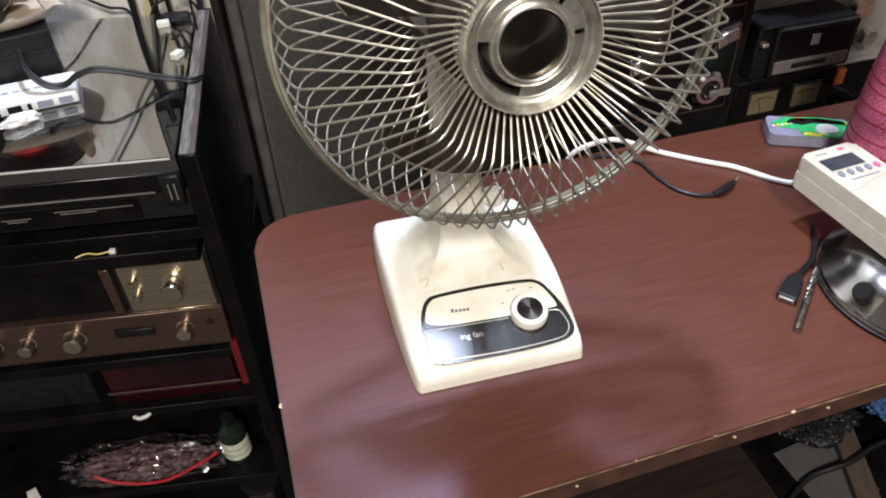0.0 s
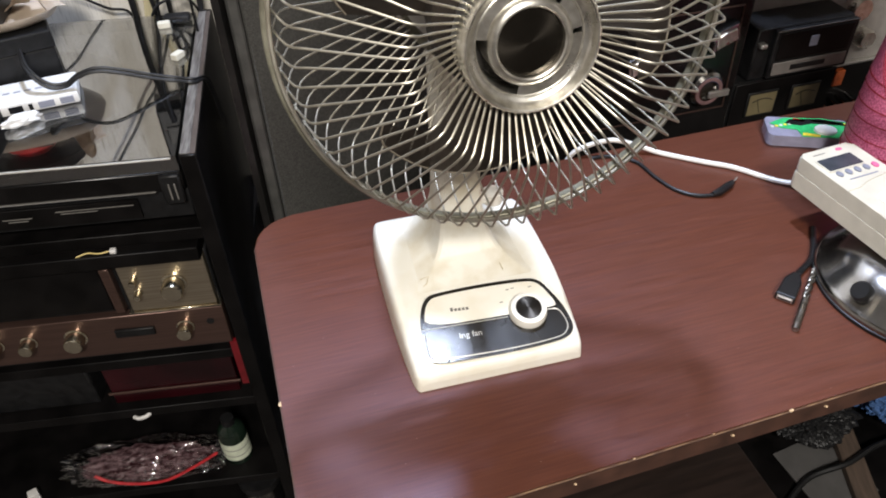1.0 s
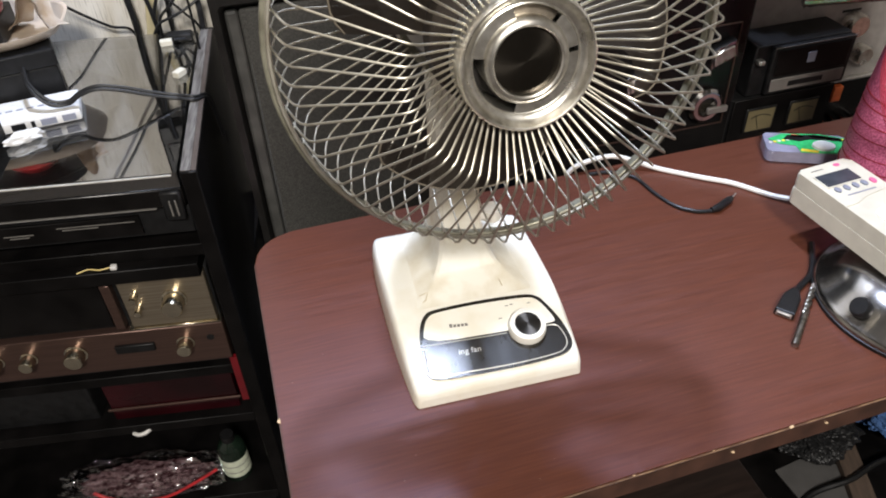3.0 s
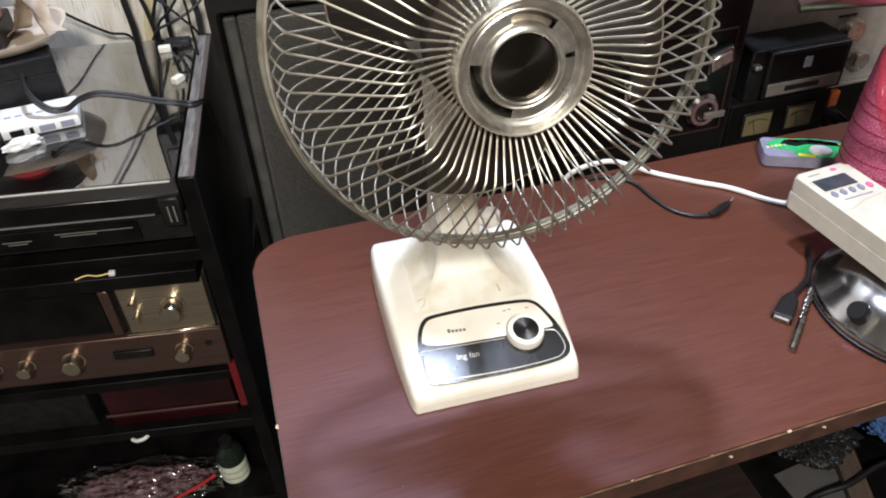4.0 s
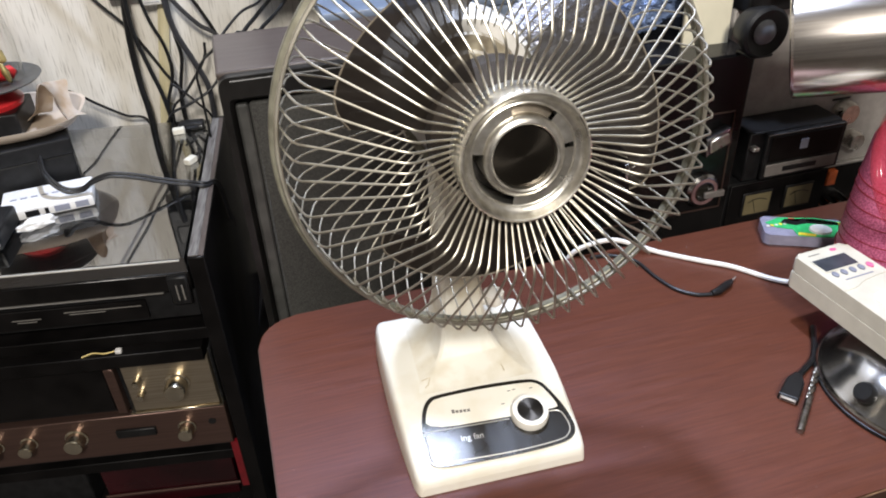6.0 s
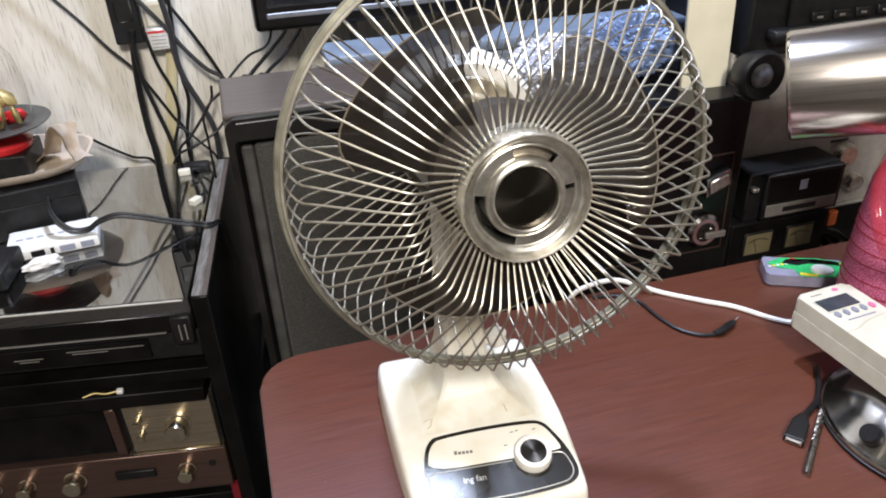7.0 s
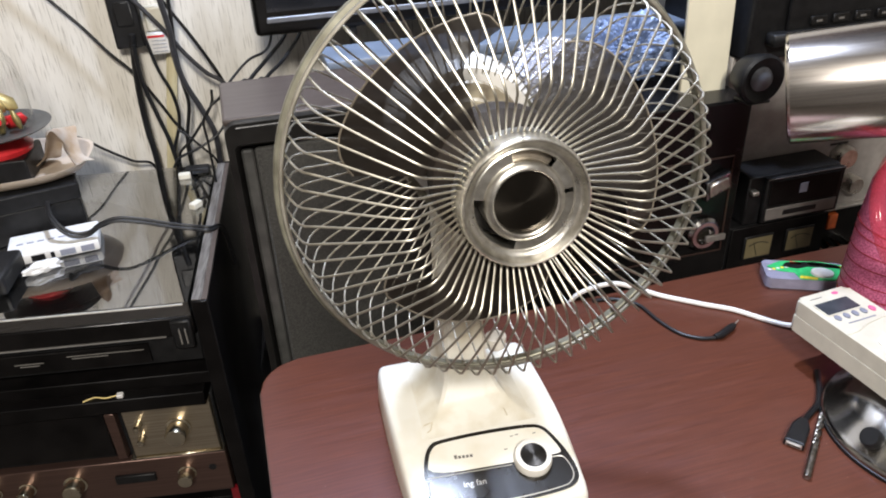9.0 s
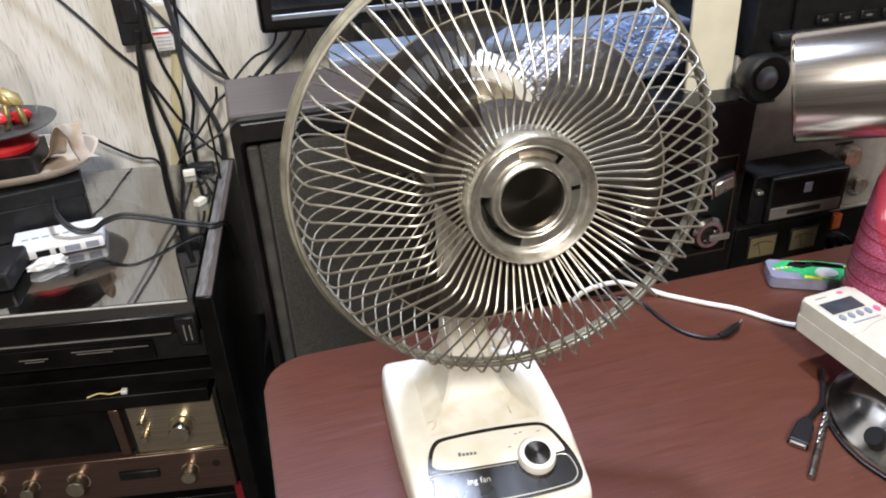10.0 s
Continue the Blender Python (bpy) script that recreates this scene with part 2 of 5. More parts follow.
def wall_material():
    m = mat("whitewashed_panel", (0.64, 0.61, 0.545), 0.6, 0, scale=9, stretch=(6, 6, 0.8), color2=(0.555, 0.52, 0.45), bump=0.02, bump_scale=60, lo=0.30, hi=0.60)
    nt = m.node_tree
    b = nt.nodes["Principled BSDF"]
    base = b.inputs["Base Color"].links[0].from_socket
    tc = nt.nodes.new("ShaderNodeTexCoord")
    mp = nt.nodes.new("ShaderNodeMapping")
    mp.inputs["Scale"].default_value = (250, 250, 14.0)
    n = nt.nodes.new("ShaderNodeTexNoise")
    n.inputs["Scale"].default_value, n.inputs["Detail"].default_value = 2.0, 5
    r = nt.nodes.new("ShaderNodeValToRGB")
    r.color_ramp.elements[0].position, r.color_ramp.elements[1].position = 0.54, 0.70
    mx = nt.nodes.new("ShaderNodeMixRGB")
    mx.inputs[2].default_value = (0.33, 0.30, 0.25, 1)
    nt.links.new(tc.outputs["Object"], mp.inputs[0])
    nt.links.new(mp.outputs[0], n.inputs["Vector"])
    nt.links.new(n.outputs["Fac"], r.inputs[0])
    nt.links.new(r.outputs[0], mx.inputs[0])
    nt.links.new(base, mx.inputs[1])
    nt.links.new(mx.outputs[0], b.inputs["Base Color"])
    return m


M_WALL = wall_material()


# ---- mesh helpers ----
def empty_thing(name, m=None, label="", category="", group="", kind=""):
    ob = new(name)
    ob.empty_display_size = 0.02
    if m is not None:
        ob.matrix_world = m
    return tagged(ob, label, category, group, kind)


def part(name, bm, material, parent=None, label="", smooth=30):
    me = bpy.data.meshes.new(name)
    bmesh.ops.recalc_face_normals(bm, faces=bm.faces)
    if smooth:
        for f in bm.faces:
            a = f.calc_area()
            near = [g for e in f.edges for g in e.link_faces if g is not f and g.normal.dot(f.normal) < 0.9999]
            f.smooth = not (near and all(g.calc_area() < 0.25 * a for g in near))
        for e in bm.edges:
            if len(e.link_faces) == 2 and e.calc_face_angle(0) > radians(smooth):
                e.smooth = False
    bm.to_mesh(me)
    bm.free()
    mats = material if isinstance(material, (list, tuple)) else [material]
    for mm in mats:
        me.materials.append(mm)
    ob = new(name, me)
    if parent is not None:
        ob.parent = parent
    if label:
        ob["label"] = label
    return ob


def thing(name, bm, material, m=None, label="", category="", group="", kind="", smooth=30):
    ob = part(name, bm, material, None, "", smooth)
    if m is not None:
        ob.matrix_world = m
    return tagged(ob, label, category, group, kind)


def box(x0, x1, y0, y1, z0, z1, bevel=0.0, seg=2, bm=None):
    own = bmesh.new()
    bmesh.ops.create_cube(own, size=1, matrix=Matrix.Translation(((x0 + x1) / 2, (y0 + y1) / 2, (z0 + z1) / 2)) @ Matrix.Diagonal((x1 - x0, y1 - y0, z1 - z0, 1)))
    if bevel:
        bmesh.ops.bevel(own, geom=own.edges[:], offset=bevel, segments=seg, profile=0.5, affect="EDGES")
    if bm is None:
        return own
    return merge(bm, own)


def merge(bm, other, m=None):
    if m is not None:
        bmesh.ops.transform(other, matrix=m, verts=other.verts)
    me = bpy.data.meshes.new("tmp")
    other.to_mesh(me)
    other.free()
    bm.from_mesh(me)
    bpy.data.meshes.remove(me)
    return bm


def lathe(profile, n=32, m=None, closed=False):
    """Turns (r, z) pairs about z."""
    bm = bmesh.new()
    rings = []
    for r, z in profile:
        if r < 1e-6:
            rings.append([bm.verts.new((0, 0, z))])
        else:
            rings.append([bm.verts.new((r * math.cos(2 * math.pi * k / n), r * math.sin(2 * math.pi * k / n), z)) for k in range(n)])
    pairs = list(zip(rings, rings[1:])) + ([(rings[-1], rings[0])] if closed else [])
    for a, b in pairs:
        for k in range(n):
            j = (k + 1) % n
            if len(a) == 1 and len(b) == 1:
                continue
            if len(a) == 1:
                bm.faces.new((a[0], b[k], b[j]))
            elif len(b) == 1:
                bm.faces.new((a[k], a[j], b[0]))
            else:
                bm.faces.new((a[k], a[j], b[j], b[k]))
    if m is not None:
        bmesh.ops.transform(bm, matrix=m, verts=bm.verts)
    return bm


def smooth_line(pts, n=8):
    """Catmull-Rom through the points."""
    P = [Vector(p) for p in pts]
    P = [P[0] * 2 - P[1]] + P + [P[-1] * 2 - P[-2]]
    out = []
    for i in range(1, len(P) - 2):
        for k in range(n):
            t = k / n
            out.append(0.5 * (2 * P[i] + (P[i + 1] - P[i - 1]) * t + (2 * P[i - 1] - 5 * P[i] + 4 * P[i + 1] - P[i + 2]) * t * t + (3 * P[i] - P[i - 1] - 3 * P[i + 1] + P[i + 2]) * t ** 3))
    out.append(P[-2])
    return out


def tube(pts, r, sides=8, bm=None, cap=True):
    own = bmesh.new() if bm is None else bm
    pts = [Vector(p) for p in pts]
    rings, up = [], None
    for i, p in enumerate(pts):
        d = (pts[min(i + 1, len(pts) - 1)] - pts[max(i - 1, 0)]).normalized()
        if up is None:
            up = d.orthogonal().normalized()
        up = (up - d * up.dot(d)).normalized()
        side = d.cross(up)
        rr = r[i] if isinstance(r, (list, tuple)) else r
        rings.append([own.verts.new(p + rr * (math.cos(2 * math.pi * k / sides) * up + math.sin(2 * math.pi * k / sides) * side)) for k in range(sides)])
    for a, b in zip(rings, rings[1:]):
        for k in range(sides):
            j = (k + 1) % sides
            own.faces.new((a[k], a[j], b[j], b[k]))
    if cap:
        own.faces.new(rings[0][::-1])
        own.faces.new(rings[-1])
    return own


def prism(outline, z0, z1, bevel=0.0, seg=2):
    """A flat plate of the outline (x, y), from z0 to z1."""
    bm = bmesh.new()
    lo = [bm.verts.new((x, y, z0)) for x, y in outline]
    hi = [bm.verts.new((x, y, z1)) for x, y in outline]
    bm.faces.new(lo[::-1])
    bm.faces.new(hi)
    n = len(lo)
    for k in range(n):
        bm.faces.new((lo[k], lo[(k + 1) % n], hi[(k + 1) % n], hi[k]))
    if bevel:
        ed = [e for e in bm.edges if abs(e.verts[0].co.z - e.verts[1].co.z) < 1e-7]
        bmesh.ops.bevel(bm, geom=ed, offset=bevel, segments=seg, profile=0.5, affect="EDGES")
    return bm


def rounded(x0, x1, y0, y1, r, n=6):
    out = []
    for cx, cy, a0 in ((x1 - r, y0 + r, -90), (x1 - r, y1 - r, 0), (x0 + r, y1 - r, 90), (x0 + r, y0 + r, 180)):
        for k in range(n + 1):
            a = radians(a0 + 90 * k / n)
            out.append((cx + r * math.cos(a), cy + r * math.sin(a)))
    return out


def cable(name, pts, r, material, label, n=8, sides=8):
    return thing(name, tube(smooth_line(pts, n), r, sides), material, None, label, "cable")


FACE = Matrix.Rotation(radians(90), 4, "X")   # turns a plate's z towards -y

# ---- room ----
T = 0.74
WALL_Y = 0.84


M_DKPANEL = mat("dark_reflection_panel", (0.07, 0.05, 0.04), 0.5, 0, scale=12, stretch=(9, 9, 0.6), vary=0.35)
M_PANEL = mat("brown_wall_panel", (0.42, 0.38, 0.33), 0.5, 0, scale=12, stretch=(9, 9, 0.6), vary=0.35)


def wall_box(name, *b, label, material=M_WALL):
    return thing(name, box(*b), material, None, label, "wall", kind="structure")


wall_box("wall_north", -1.6, 2.0, WALL_Y, WALL_Y + 0.1, 0, 1.60, label="white wall with grey vertical wood-grain streaks")
wall_box("wall_north_upper", -1.6, 0.46, WALL_Y, WALL_Y + 0.1, 1.60, 2.08, label="white streaked upper wall over the stereo cabinet")
# two dark pieces out of view, added to darken the tabletop's reflection
wall_box("unseen_dark_panel", 0.46, 2.0, WALL_Y, WALL_Y + 0.1, 1.60, 2.08, label="unseen dark upper panel added to darken the tabletop reflection", material=M_DKPANEL)
wall_box("unseen_dark_band", -1.6, 2.0, WALL_Y, WALL_Y + 0.1, 2.08, 2.45, label="unseen dark band under the ceiling, added to darken the tabletop reflection", material=M_DKPANEL)
wall_box("wall_south", -1.6, 2.0, -2.3, -2.2, 0, 2.45, label="plain light brown panelled side wall", material=M_PANEL)
wall_box("wall_west", -1.7, -1.6, -2.2, WALL_Y, 0, 2.45, label="plain light brown panelled side wall", material=M_PANEL)
wall_box("wall_east", 2.0, 2.1, -2.2, WALL_Y, 0, 2.45, label="plain light brown panelled side wall", material=M_PANEL)
thing("floor", box(-1.7, 2.1, -2.3, 0.9, -0.1, 0), M_FLOOR, None, "dark brown carpet floor under the furniture", "floor", kind="structure")
thing("ceiling", box(-1.7, 2.1, -2.3, 0.9, 2.45, 2.55), M_CEIL, None, "plain grey painted ceiling", "ceiling", kind="structure")
cl = empty_thing("ceiling_lamp", pose(0.27, 0.49, 2.45), "round white ceiling lamp with a glowing diffuser", "lamp")
part("lamp_base", lathe([(0, 0), (0.17, 0), (0.17, -0.03), (0, -0.03)]), M_KNOBW, cl)
part("diffuser", lathe([(0.16, -0.03), (0.15, -0.08), (0.08, -0.1), (0, -0.105)]), M_LAMPGLASS, cl, "glowing frosted diffuser")


# ---- table ----
def table():
    ob = empty_thing("table", None, "reddish-brown wood-grain table with rounded corners and chipped edge", "table")
    def slant(outline):
        return [(x, y + 0.0095 * x * (1 - y / 0.395)) for x, y in outline]

    out = slant(rounded(0, 1.30, 0, 0.395, 0.045, 8))
    part("tabletop", prism(out, T - 0.024, T, 0.0018, 2), M_TABLE, ob)
    big = slant(rounded(-0.0015, 1.3015, -0.0015, 0.3965, 0.046, 8))
    part("edge_strip", prism(big, T - 0.0235, T - 0.0022, 0.005, 3), M_TEDGE, ob, "dark worn edge strip")
    part("worn_edge_line", tube([(0.03 + 1.24 * k / 60, -0.0004 + 0.0095 * (0.03 + 1.24 * k / 60) + 0.0002 * math.sin(k * 2.1), T - 0.0024) for k in range(61)], 0.0009, 6), M_WORN, ob, "yellowed worn front edge")
    for x, y in ((0.06, 0.05), (0.06, 0.34), (1.24, 0.05), (1.24, 0.34)):
        part("leg", tube([(x, y, 0), (x, y, T - 0.024)], 0.016, 12), M_BLACK, ob)
    part("lower_shelf", box(0.18, 0.50, -0.02, 0.34, 0.46, 0.476, 0.003), M_BROWN, ob, "dark brown lower shelf board")
    for x, y, s in ((0.0, 0.14, 0.0030), (0.397, 0.0005, 0.0030), (0.343, 0.0, 0.0017), (0.432, 0.0, 0.0017), (0.205, 0.0, 0.0015), (0.255, 0.0004, 0.0016), (0.325, 0.0004, 0.0013)):
        bm = bmesh.new()
        bmesh.ops.create_icosphere(bm, subdivisions=1, radius=s)
        for v in bm.verts:
            v.co += 0.35 * s * noise.noise_vector(v.co * 400 + Vector((x * 50, y * 50, 0)))
            v.co.z *= 0.5
        c = part("chip", bm, M_CHIP, ob, "bare chipped spot", smooth=0)
        c.location = (x, y + 0.0095 * x - (0.0 if y else 0.0018) if x else y, T - 0.0015 if y or x == 0 else T - 0.009)


table()


# ---- fan ----
def fan():
    F = pose(0.1862, 0.111, T, 0, 0, -2.6)
    ob = empty_thing("desk_fan", F, "cream desk fan with chrome wire cage on the brown table", "fan")
    W, L = 0.0715, 0.195
    # body: lofted sections from front to back, with a low front and a raised neck
    bm = bmesh.new()
    rows = []
    sec = [(0.000, 0.0700, 0.0085, 0.0670), (0.0008, 0.0712, 0.0130, 0.0678), (0.0028, 0.0724, 0.0172, 0.0682), (0.006, 0.0735, 0.0196, 0.0684), (0.012, 0.0745, 0.0219, 0.0686), (0.035, 0.0762, 0.0277, 0.0690),
           (0.06, 0.0774, 0.0338, 0.0692), (0.078, 0.0780, 0.0372, 0.0692), (0.095, 0.0783, 0.0384, 0.0690), (0.125, 0.0784, 0.0388, 0.0686), (0.16, 0.0780, 0.0390, 0.0680), (0.183, 0.0772, 0.0388, 0.0672), (0.191, 0.0758, 0.0370, 0.0655), (0.196, 0.0735, 0.0310, 0.0640)]
    for y, w, h, wt in sec:
        w, wt = w + 0.0015, wt + 0.0012
        half = [(w, 0), (w - 0.0008, h * 0.60), (w - 0.0018, h * 0.80), (w - 0.0036, h * 0.925), (w - 0.0062, h * 0.985), (wt - 0.0025, h), (wt * 0.5, h)]
        ring = [(-a, b) for a, b in half] + [(0, h)] + half[::-1]
        rows.append([bm.verts.new((x, y, z)) for x, z in ring])
    for a, b in zip(rows, rows[1:]):
        for k in range(len(a) - 1):
            bm.faces.new((a[k], a[k + 1], b[k + 1], b[k]))
    bm.faces.new(rows[0])
    bm.faces.new(rows[-1][::-1])
    for a, b in zip(rows, rows[1:]):
        bm.faces.new((a[0], b[0], b[-1], a[-1]))
    part("base", bm, M_CREAM, ob, "", 40)
    # neck: a four-sided flare into a pillar
    bm = bmesh.new()
    rows = []
    flare = smooth_line([(0.0365, 0.0580, 0.0765), (0.0395, 0.0475, 0.0845), (0.0460, 0.0365, 0.0975), (0.0560, 0.0272, 0.1090), (0.0720, 0.0218, 0.1190), (0.10, 0.0190, 0.1255), (0.18, 0.0180, 0.1295), (0.27, 0.0175, 0.132)], 4)
    for z, x, y0 in flare:
        y1 = 0.168 + 0.012 * max(0, (0.08 - z) / 0.044)
        ring = [(-x, y0 + 0.003), (-x + 0.003, y0), (x - 0.003, y0), (x, y0 + 0.003), (x, y1), (-x, y1)]
        rows.append([bm.verts.new((a, b, z)) for a, b in ring])
    for a, b in zip(rows, rows[1:]):
        for k in range(6):
            bm.faces.new((a[k], a[(k + 1) % 6], b[(k + 1) % 6], b[k]))
    bm.faces.new(rows[-1])
    part("neck", bm, M_GRIME, ob, "grimy cream neck flaring into the base", 28)
    part("oscillation_knob", lathe([(0, 0), (0.009, 0), (0.010, 0.003), (0.010, 0.012), (0, 0.013)], 20, pose(0.037, 0.150, 0.070, 0, 0, 0)), M_KNOBW, ob)
    part("knob_stem", tube([(0.015, 0.150, 0.076), (0.036, 0.150, 0.076)], 0.006, 10), M_KNOBW, ob)
    # control panel on the sloping top
    slope = math.degrees(math.atan2(0.0185, 0.076))
    P = pose(0.0013, 0.011, 0.0221, slope)
    pan = empty_thing("control_panel", None)
    pan.parent = ob
    pan.matrix_local = P
    def plate(name, outline, z0, z1, material, label=""):
        if len(outline) > 6:
            for _ in range(2):
                outline = [q for a, b in zip(outline, outline[1:] + outline[:1]) for q in ((0.75 * a[0] + 0.25 * b[0], 0.75 * a[1] + 0.25 * b[1]), (0.25 * a[0] + 0.75 * b[0], 0.25 * a[1] + 0.75 * b[1]))]
        o = part(name, prism(outline, z0, z1), material, pan, label, 20)
        return o
    plate("panel_plate", [(-0.0632, 0.008), (-0.0615, 0.001), (-0.055, -0.0030), (-0.036, -0.0048), (0.0123, -0.0066), (0.052, -0.0055), (0.064, -0.0020), (0.0690, 0.0050), (0.0685, 0.018), (0.0655, 0.032), (0.0590, 0.049), (0.0540, 0.0580), (0.0440, 0.0628), (-0.001, 0.0656), (-0.042, 0.0650), (-0.0500, 0.0628), (-0.0570, 0.0530), (-0.0620, 0.0340)], 0.0, 0.0014, M_BLACKGLOSS, "glossy black control plate")
    plate("name_field", [(-0.0585, 0.0325), (0.0152, 0.0290), (0.058, 0.0280), (0.0618, 0.0300), (0.0560, 0.0470), (0.0510, 0.0555), (0.0430, 0.0590), (-0.001, 0.0618), (-0.041, 0.0614), (-0.0480, 0.0590), (-0.0540, 0.0505)], 0.0014, 0.0018, M_CREAM, "cream upper field")
    line = [(-0.0594, 0.0265), (-0.0606, 0.0080), (-0.0590, 0.0035), (-0.0544, 0.0008), (-0.036, -0.0012), (0.0131, -0.0034), (0.050, -0.0022), (0.0600, 0.0012), (0.0642, 0.0080), (0.0634, 0.0180), (0.0605, 0.0245), (0.0545, 0.0262), (0.048, 0.0262)]
    part("silver_line", tube([(q.x, q.y, 0.0014) for q in smooth_line([(a, b, 0) for a, b in line], 4)], 0.00055, 5), M_SILVERINK, pan, "thin silver line")
    part("divider_line", tube([(-0.0600, 0.0306, 0.0014), (0.0152, 0.0270, 0.0014)], 0.00045, 5), M_SILVERINK, pan)
    for k in range(5):
        x, y = -0.0322 + k * 0.0034, 0.0432 - k * 0.0003
        h = 0.0036 if k == 0 else 0.0026
        plate("maker_mark", [(x, y), (x + 0.0025, y), (x + 0.0025, y + h), (x, y + h)], 0.0018, 0.00195, M_GREYINK)
    for x, y in ((0.0125, 0.0420), (0.0215, 0.0535), (0.0262, 0.0540), (0.0420, 0.0520)):
        plate("dial_mark", [(x, y), (x + 0.003, y), (x + 0.003, y + 0.0008), (x, y + 0.0008)], 0.0018, 0.00195, M_GREYINK)
    cu = bpy.data.curves.new("lettering", "FONT")
    cu.body, cu.size, cu.extrude = "ing fan", 0.0078, 0.0001
    tx = new("lettering", cu)
    tx.data.materials.append(M_SILVERINK)
    tx.parent = pan
    tx.matrix_local = pose(-0.0312, 0.0158, 0.0016, 0, 0, -2.5)
    kn = part("dial_knob", lathe([(0, 0), (0.0165, 0), (0.0168, 0.004), (0.0155, 0.0085), (0.0125, 0.0095), (0.0118, 0.0088), (0, 0.0088)], 40), M_KNOBW, pan, "white control dial")
    kn.location = (0.0335, 0.0270, 0.0018)
    part("dial_cap", lathe([(0.0116, 0.0086), (0.0112, 0.0094), (0, 0.0094)], 40), M_SPUN, kn, "dark spun metal cap")
    # scuffs on the flare
    for x, y, z, l, a in ((-0.0425, 0.0895, 0.0424, 0.014, 68), (-0.0455, 0.0925, 0.0420, 0.008, 15), (-0.0450, 0.0860, 0.0402, 0.007, 40), (0.0265, 0.0900, 0.0430, 0.014, 92)):
        o = part("scuff", prism([(-l / 2, -0.0004), (l / 2, -0.0002), (l / 2, 0.0003), (-l / 2, 0.0005)], 0, 0.0003), M_STAIN, ob, "yellowed scuff line")
        o.matrix_local = pose(x, y, z, 6, 0, a)

    # head: local z is the blowing axis
    c, yaw, tilt = (0.1951, 0.1518, 1.0426), -3.47, 6.2
    Hm = pose(*c, 90 - tilt, 0, yaw)
    Hl = F.inverted() @ Hm

    def hp(name, bm, material, label="", parent=None, smooth=30):
        o = part(name, bm, material, parent or ob, label, smooth)
        if parent is None:
            o.matrix_local = Hl
        return o

    hp("cage_rim", lathe([(0.1500, -0.0045), (0.1508, -0.0038), (0.1508, -0.0013), (0.1500, -0.0008), (0.1508, -0.0003), (0.1508, 0.0018), (0.1500, 0.0026), (0.1470, 0.0030), (0.1463, 0.0024), (0.1463, -0.0036), (0.1470, -0.0045)], 96, closed=True), M_RIM, "dull grey metal band round the cage")
    hp("rim_wire", lathe([(0.1462 + 0.0016 * math.cos(k * 1.0472), 0.0085 + 0.0016 * math.sin(k * 1.0472)) for k in range(6)], 96, closed=True), M_WIRE)
    N = 72
    front = [(0.1450, -0.004), (0.1432, 0.006), (0.1405, 0.020), (0.1375, 0.031), (0.1340, 0.0365), (0.1285, 0.0392), (0.105, 0.0525), (0.0805, 0.0655), (0.0755, 0.0672), (0.0700, 0.0660), (0.056, 0.0540), (0.046, 0.0460), (0.0400, 0.0410)]
    rear = [(0.1450, 0.004), (0.1430, -0.008), (0.1410, -0.024), (0.1380, -0.036), (0.1340, -0.042), (0.1285, -0.046), (0.090, -0.060), (0.052, -0.072)]
    mesh_of = {}
    for nm, prof, rad in (("front_wire", front, 0.00082), ("rear_wire", rear, 0.00070)):
        bm = tube([(r, 0, z) for r, z in prof], rad, 6)
        for k in range(N):
            if nm not in mesh_of:
                o = part(nm, bm, M_WIRE, ob, "", 60)
                mesh_of[nm] = o.data
            else:
                o = new(nm, mesh_of[nm])
                o.parent = ob
            jit = 0.25 * math.sin(k * 7.3)
            o.matrix_local = Hl @ pose(0, 0, 0, 0, 0, 360 * k / N + 1.2 + jit)
    # hub ring with knurled side, slots and a dark centre
    bm = lathe([(0.0365, 0.032), (0.0410, 0.0325), (0.0426, 0.035), (0.0420, 0.0555), (0.0414, 0.0574), (0.0404, 0.0582), (0.0394, 0.0578), (0.0388, 0.0562), (0.0376, 0.0536), (0.0358, 0.0518), (0.0338, 0.0512), (0.0330, 0.0516), (0.0323, 0.0510), (0.0321, 0.0470), (0.0318, 0.0300)], 72)
    for v in bm.verts:
        r = math.hypot(v.co.x, v.co.y)
        if r > 0.0409:
            k = round(math.atan2(v.co.y, v.co.x) / (2 * math.pi / 72))
            s = 1 + (0.010 if k % 2 else 0)
            v.co.x, v.co.y = v.co.x * s, v.co.y * s
    hub = hp("hub_ring", bm, M_CHROME, "chrome hub ring with three slots", smooth=40)
    # near-black colour puts the shade of the deep slots on their floor
    part("slot_floor", lathe([(0.0, 0.030), (0.0318, 0.030)], 48), M_SLOT, hub, "recess floor darkened as if in shade")
    part("inner_ring", lathe([(0.0260, 0.0300), (0.0262, 0.047), (0.0264, 0.0515), (0.0256, 0.0535), (0.0236, 0.0552), (0.0217, 0.0556), (0.0206, 0.0547), (0.0202, 0.051)], 64), M_CHROME, hub, "bright inner ring")
    part("centre_disc", lathe([(0.0202, 0.0515), (0.0150, 0.0524), (0, 0.0526)], 64), M_SPUN, hub, "dark spun metal disc")
    for a0, a1, low in ((104, 171, 0.0), (257, 363, 0.0), (9, 48, 0.0), (48.5, 103.5, 0.006)):
        bm = bmesh.new()
        n = max(3, int((a1 - a0) / 5))
        rows = []
        for k in range(n + 1):
            a = radians(a0 + (a1 - a0) * k / n)
            rows.append([bm.verts.new((r * math.cos(a), r * math.sin(a), z - low)) for r, z in ((0.0258, 0.0513), (0.0323, 0.0511), (0.0323, 0.0500), (0.0258, 0.0502))])
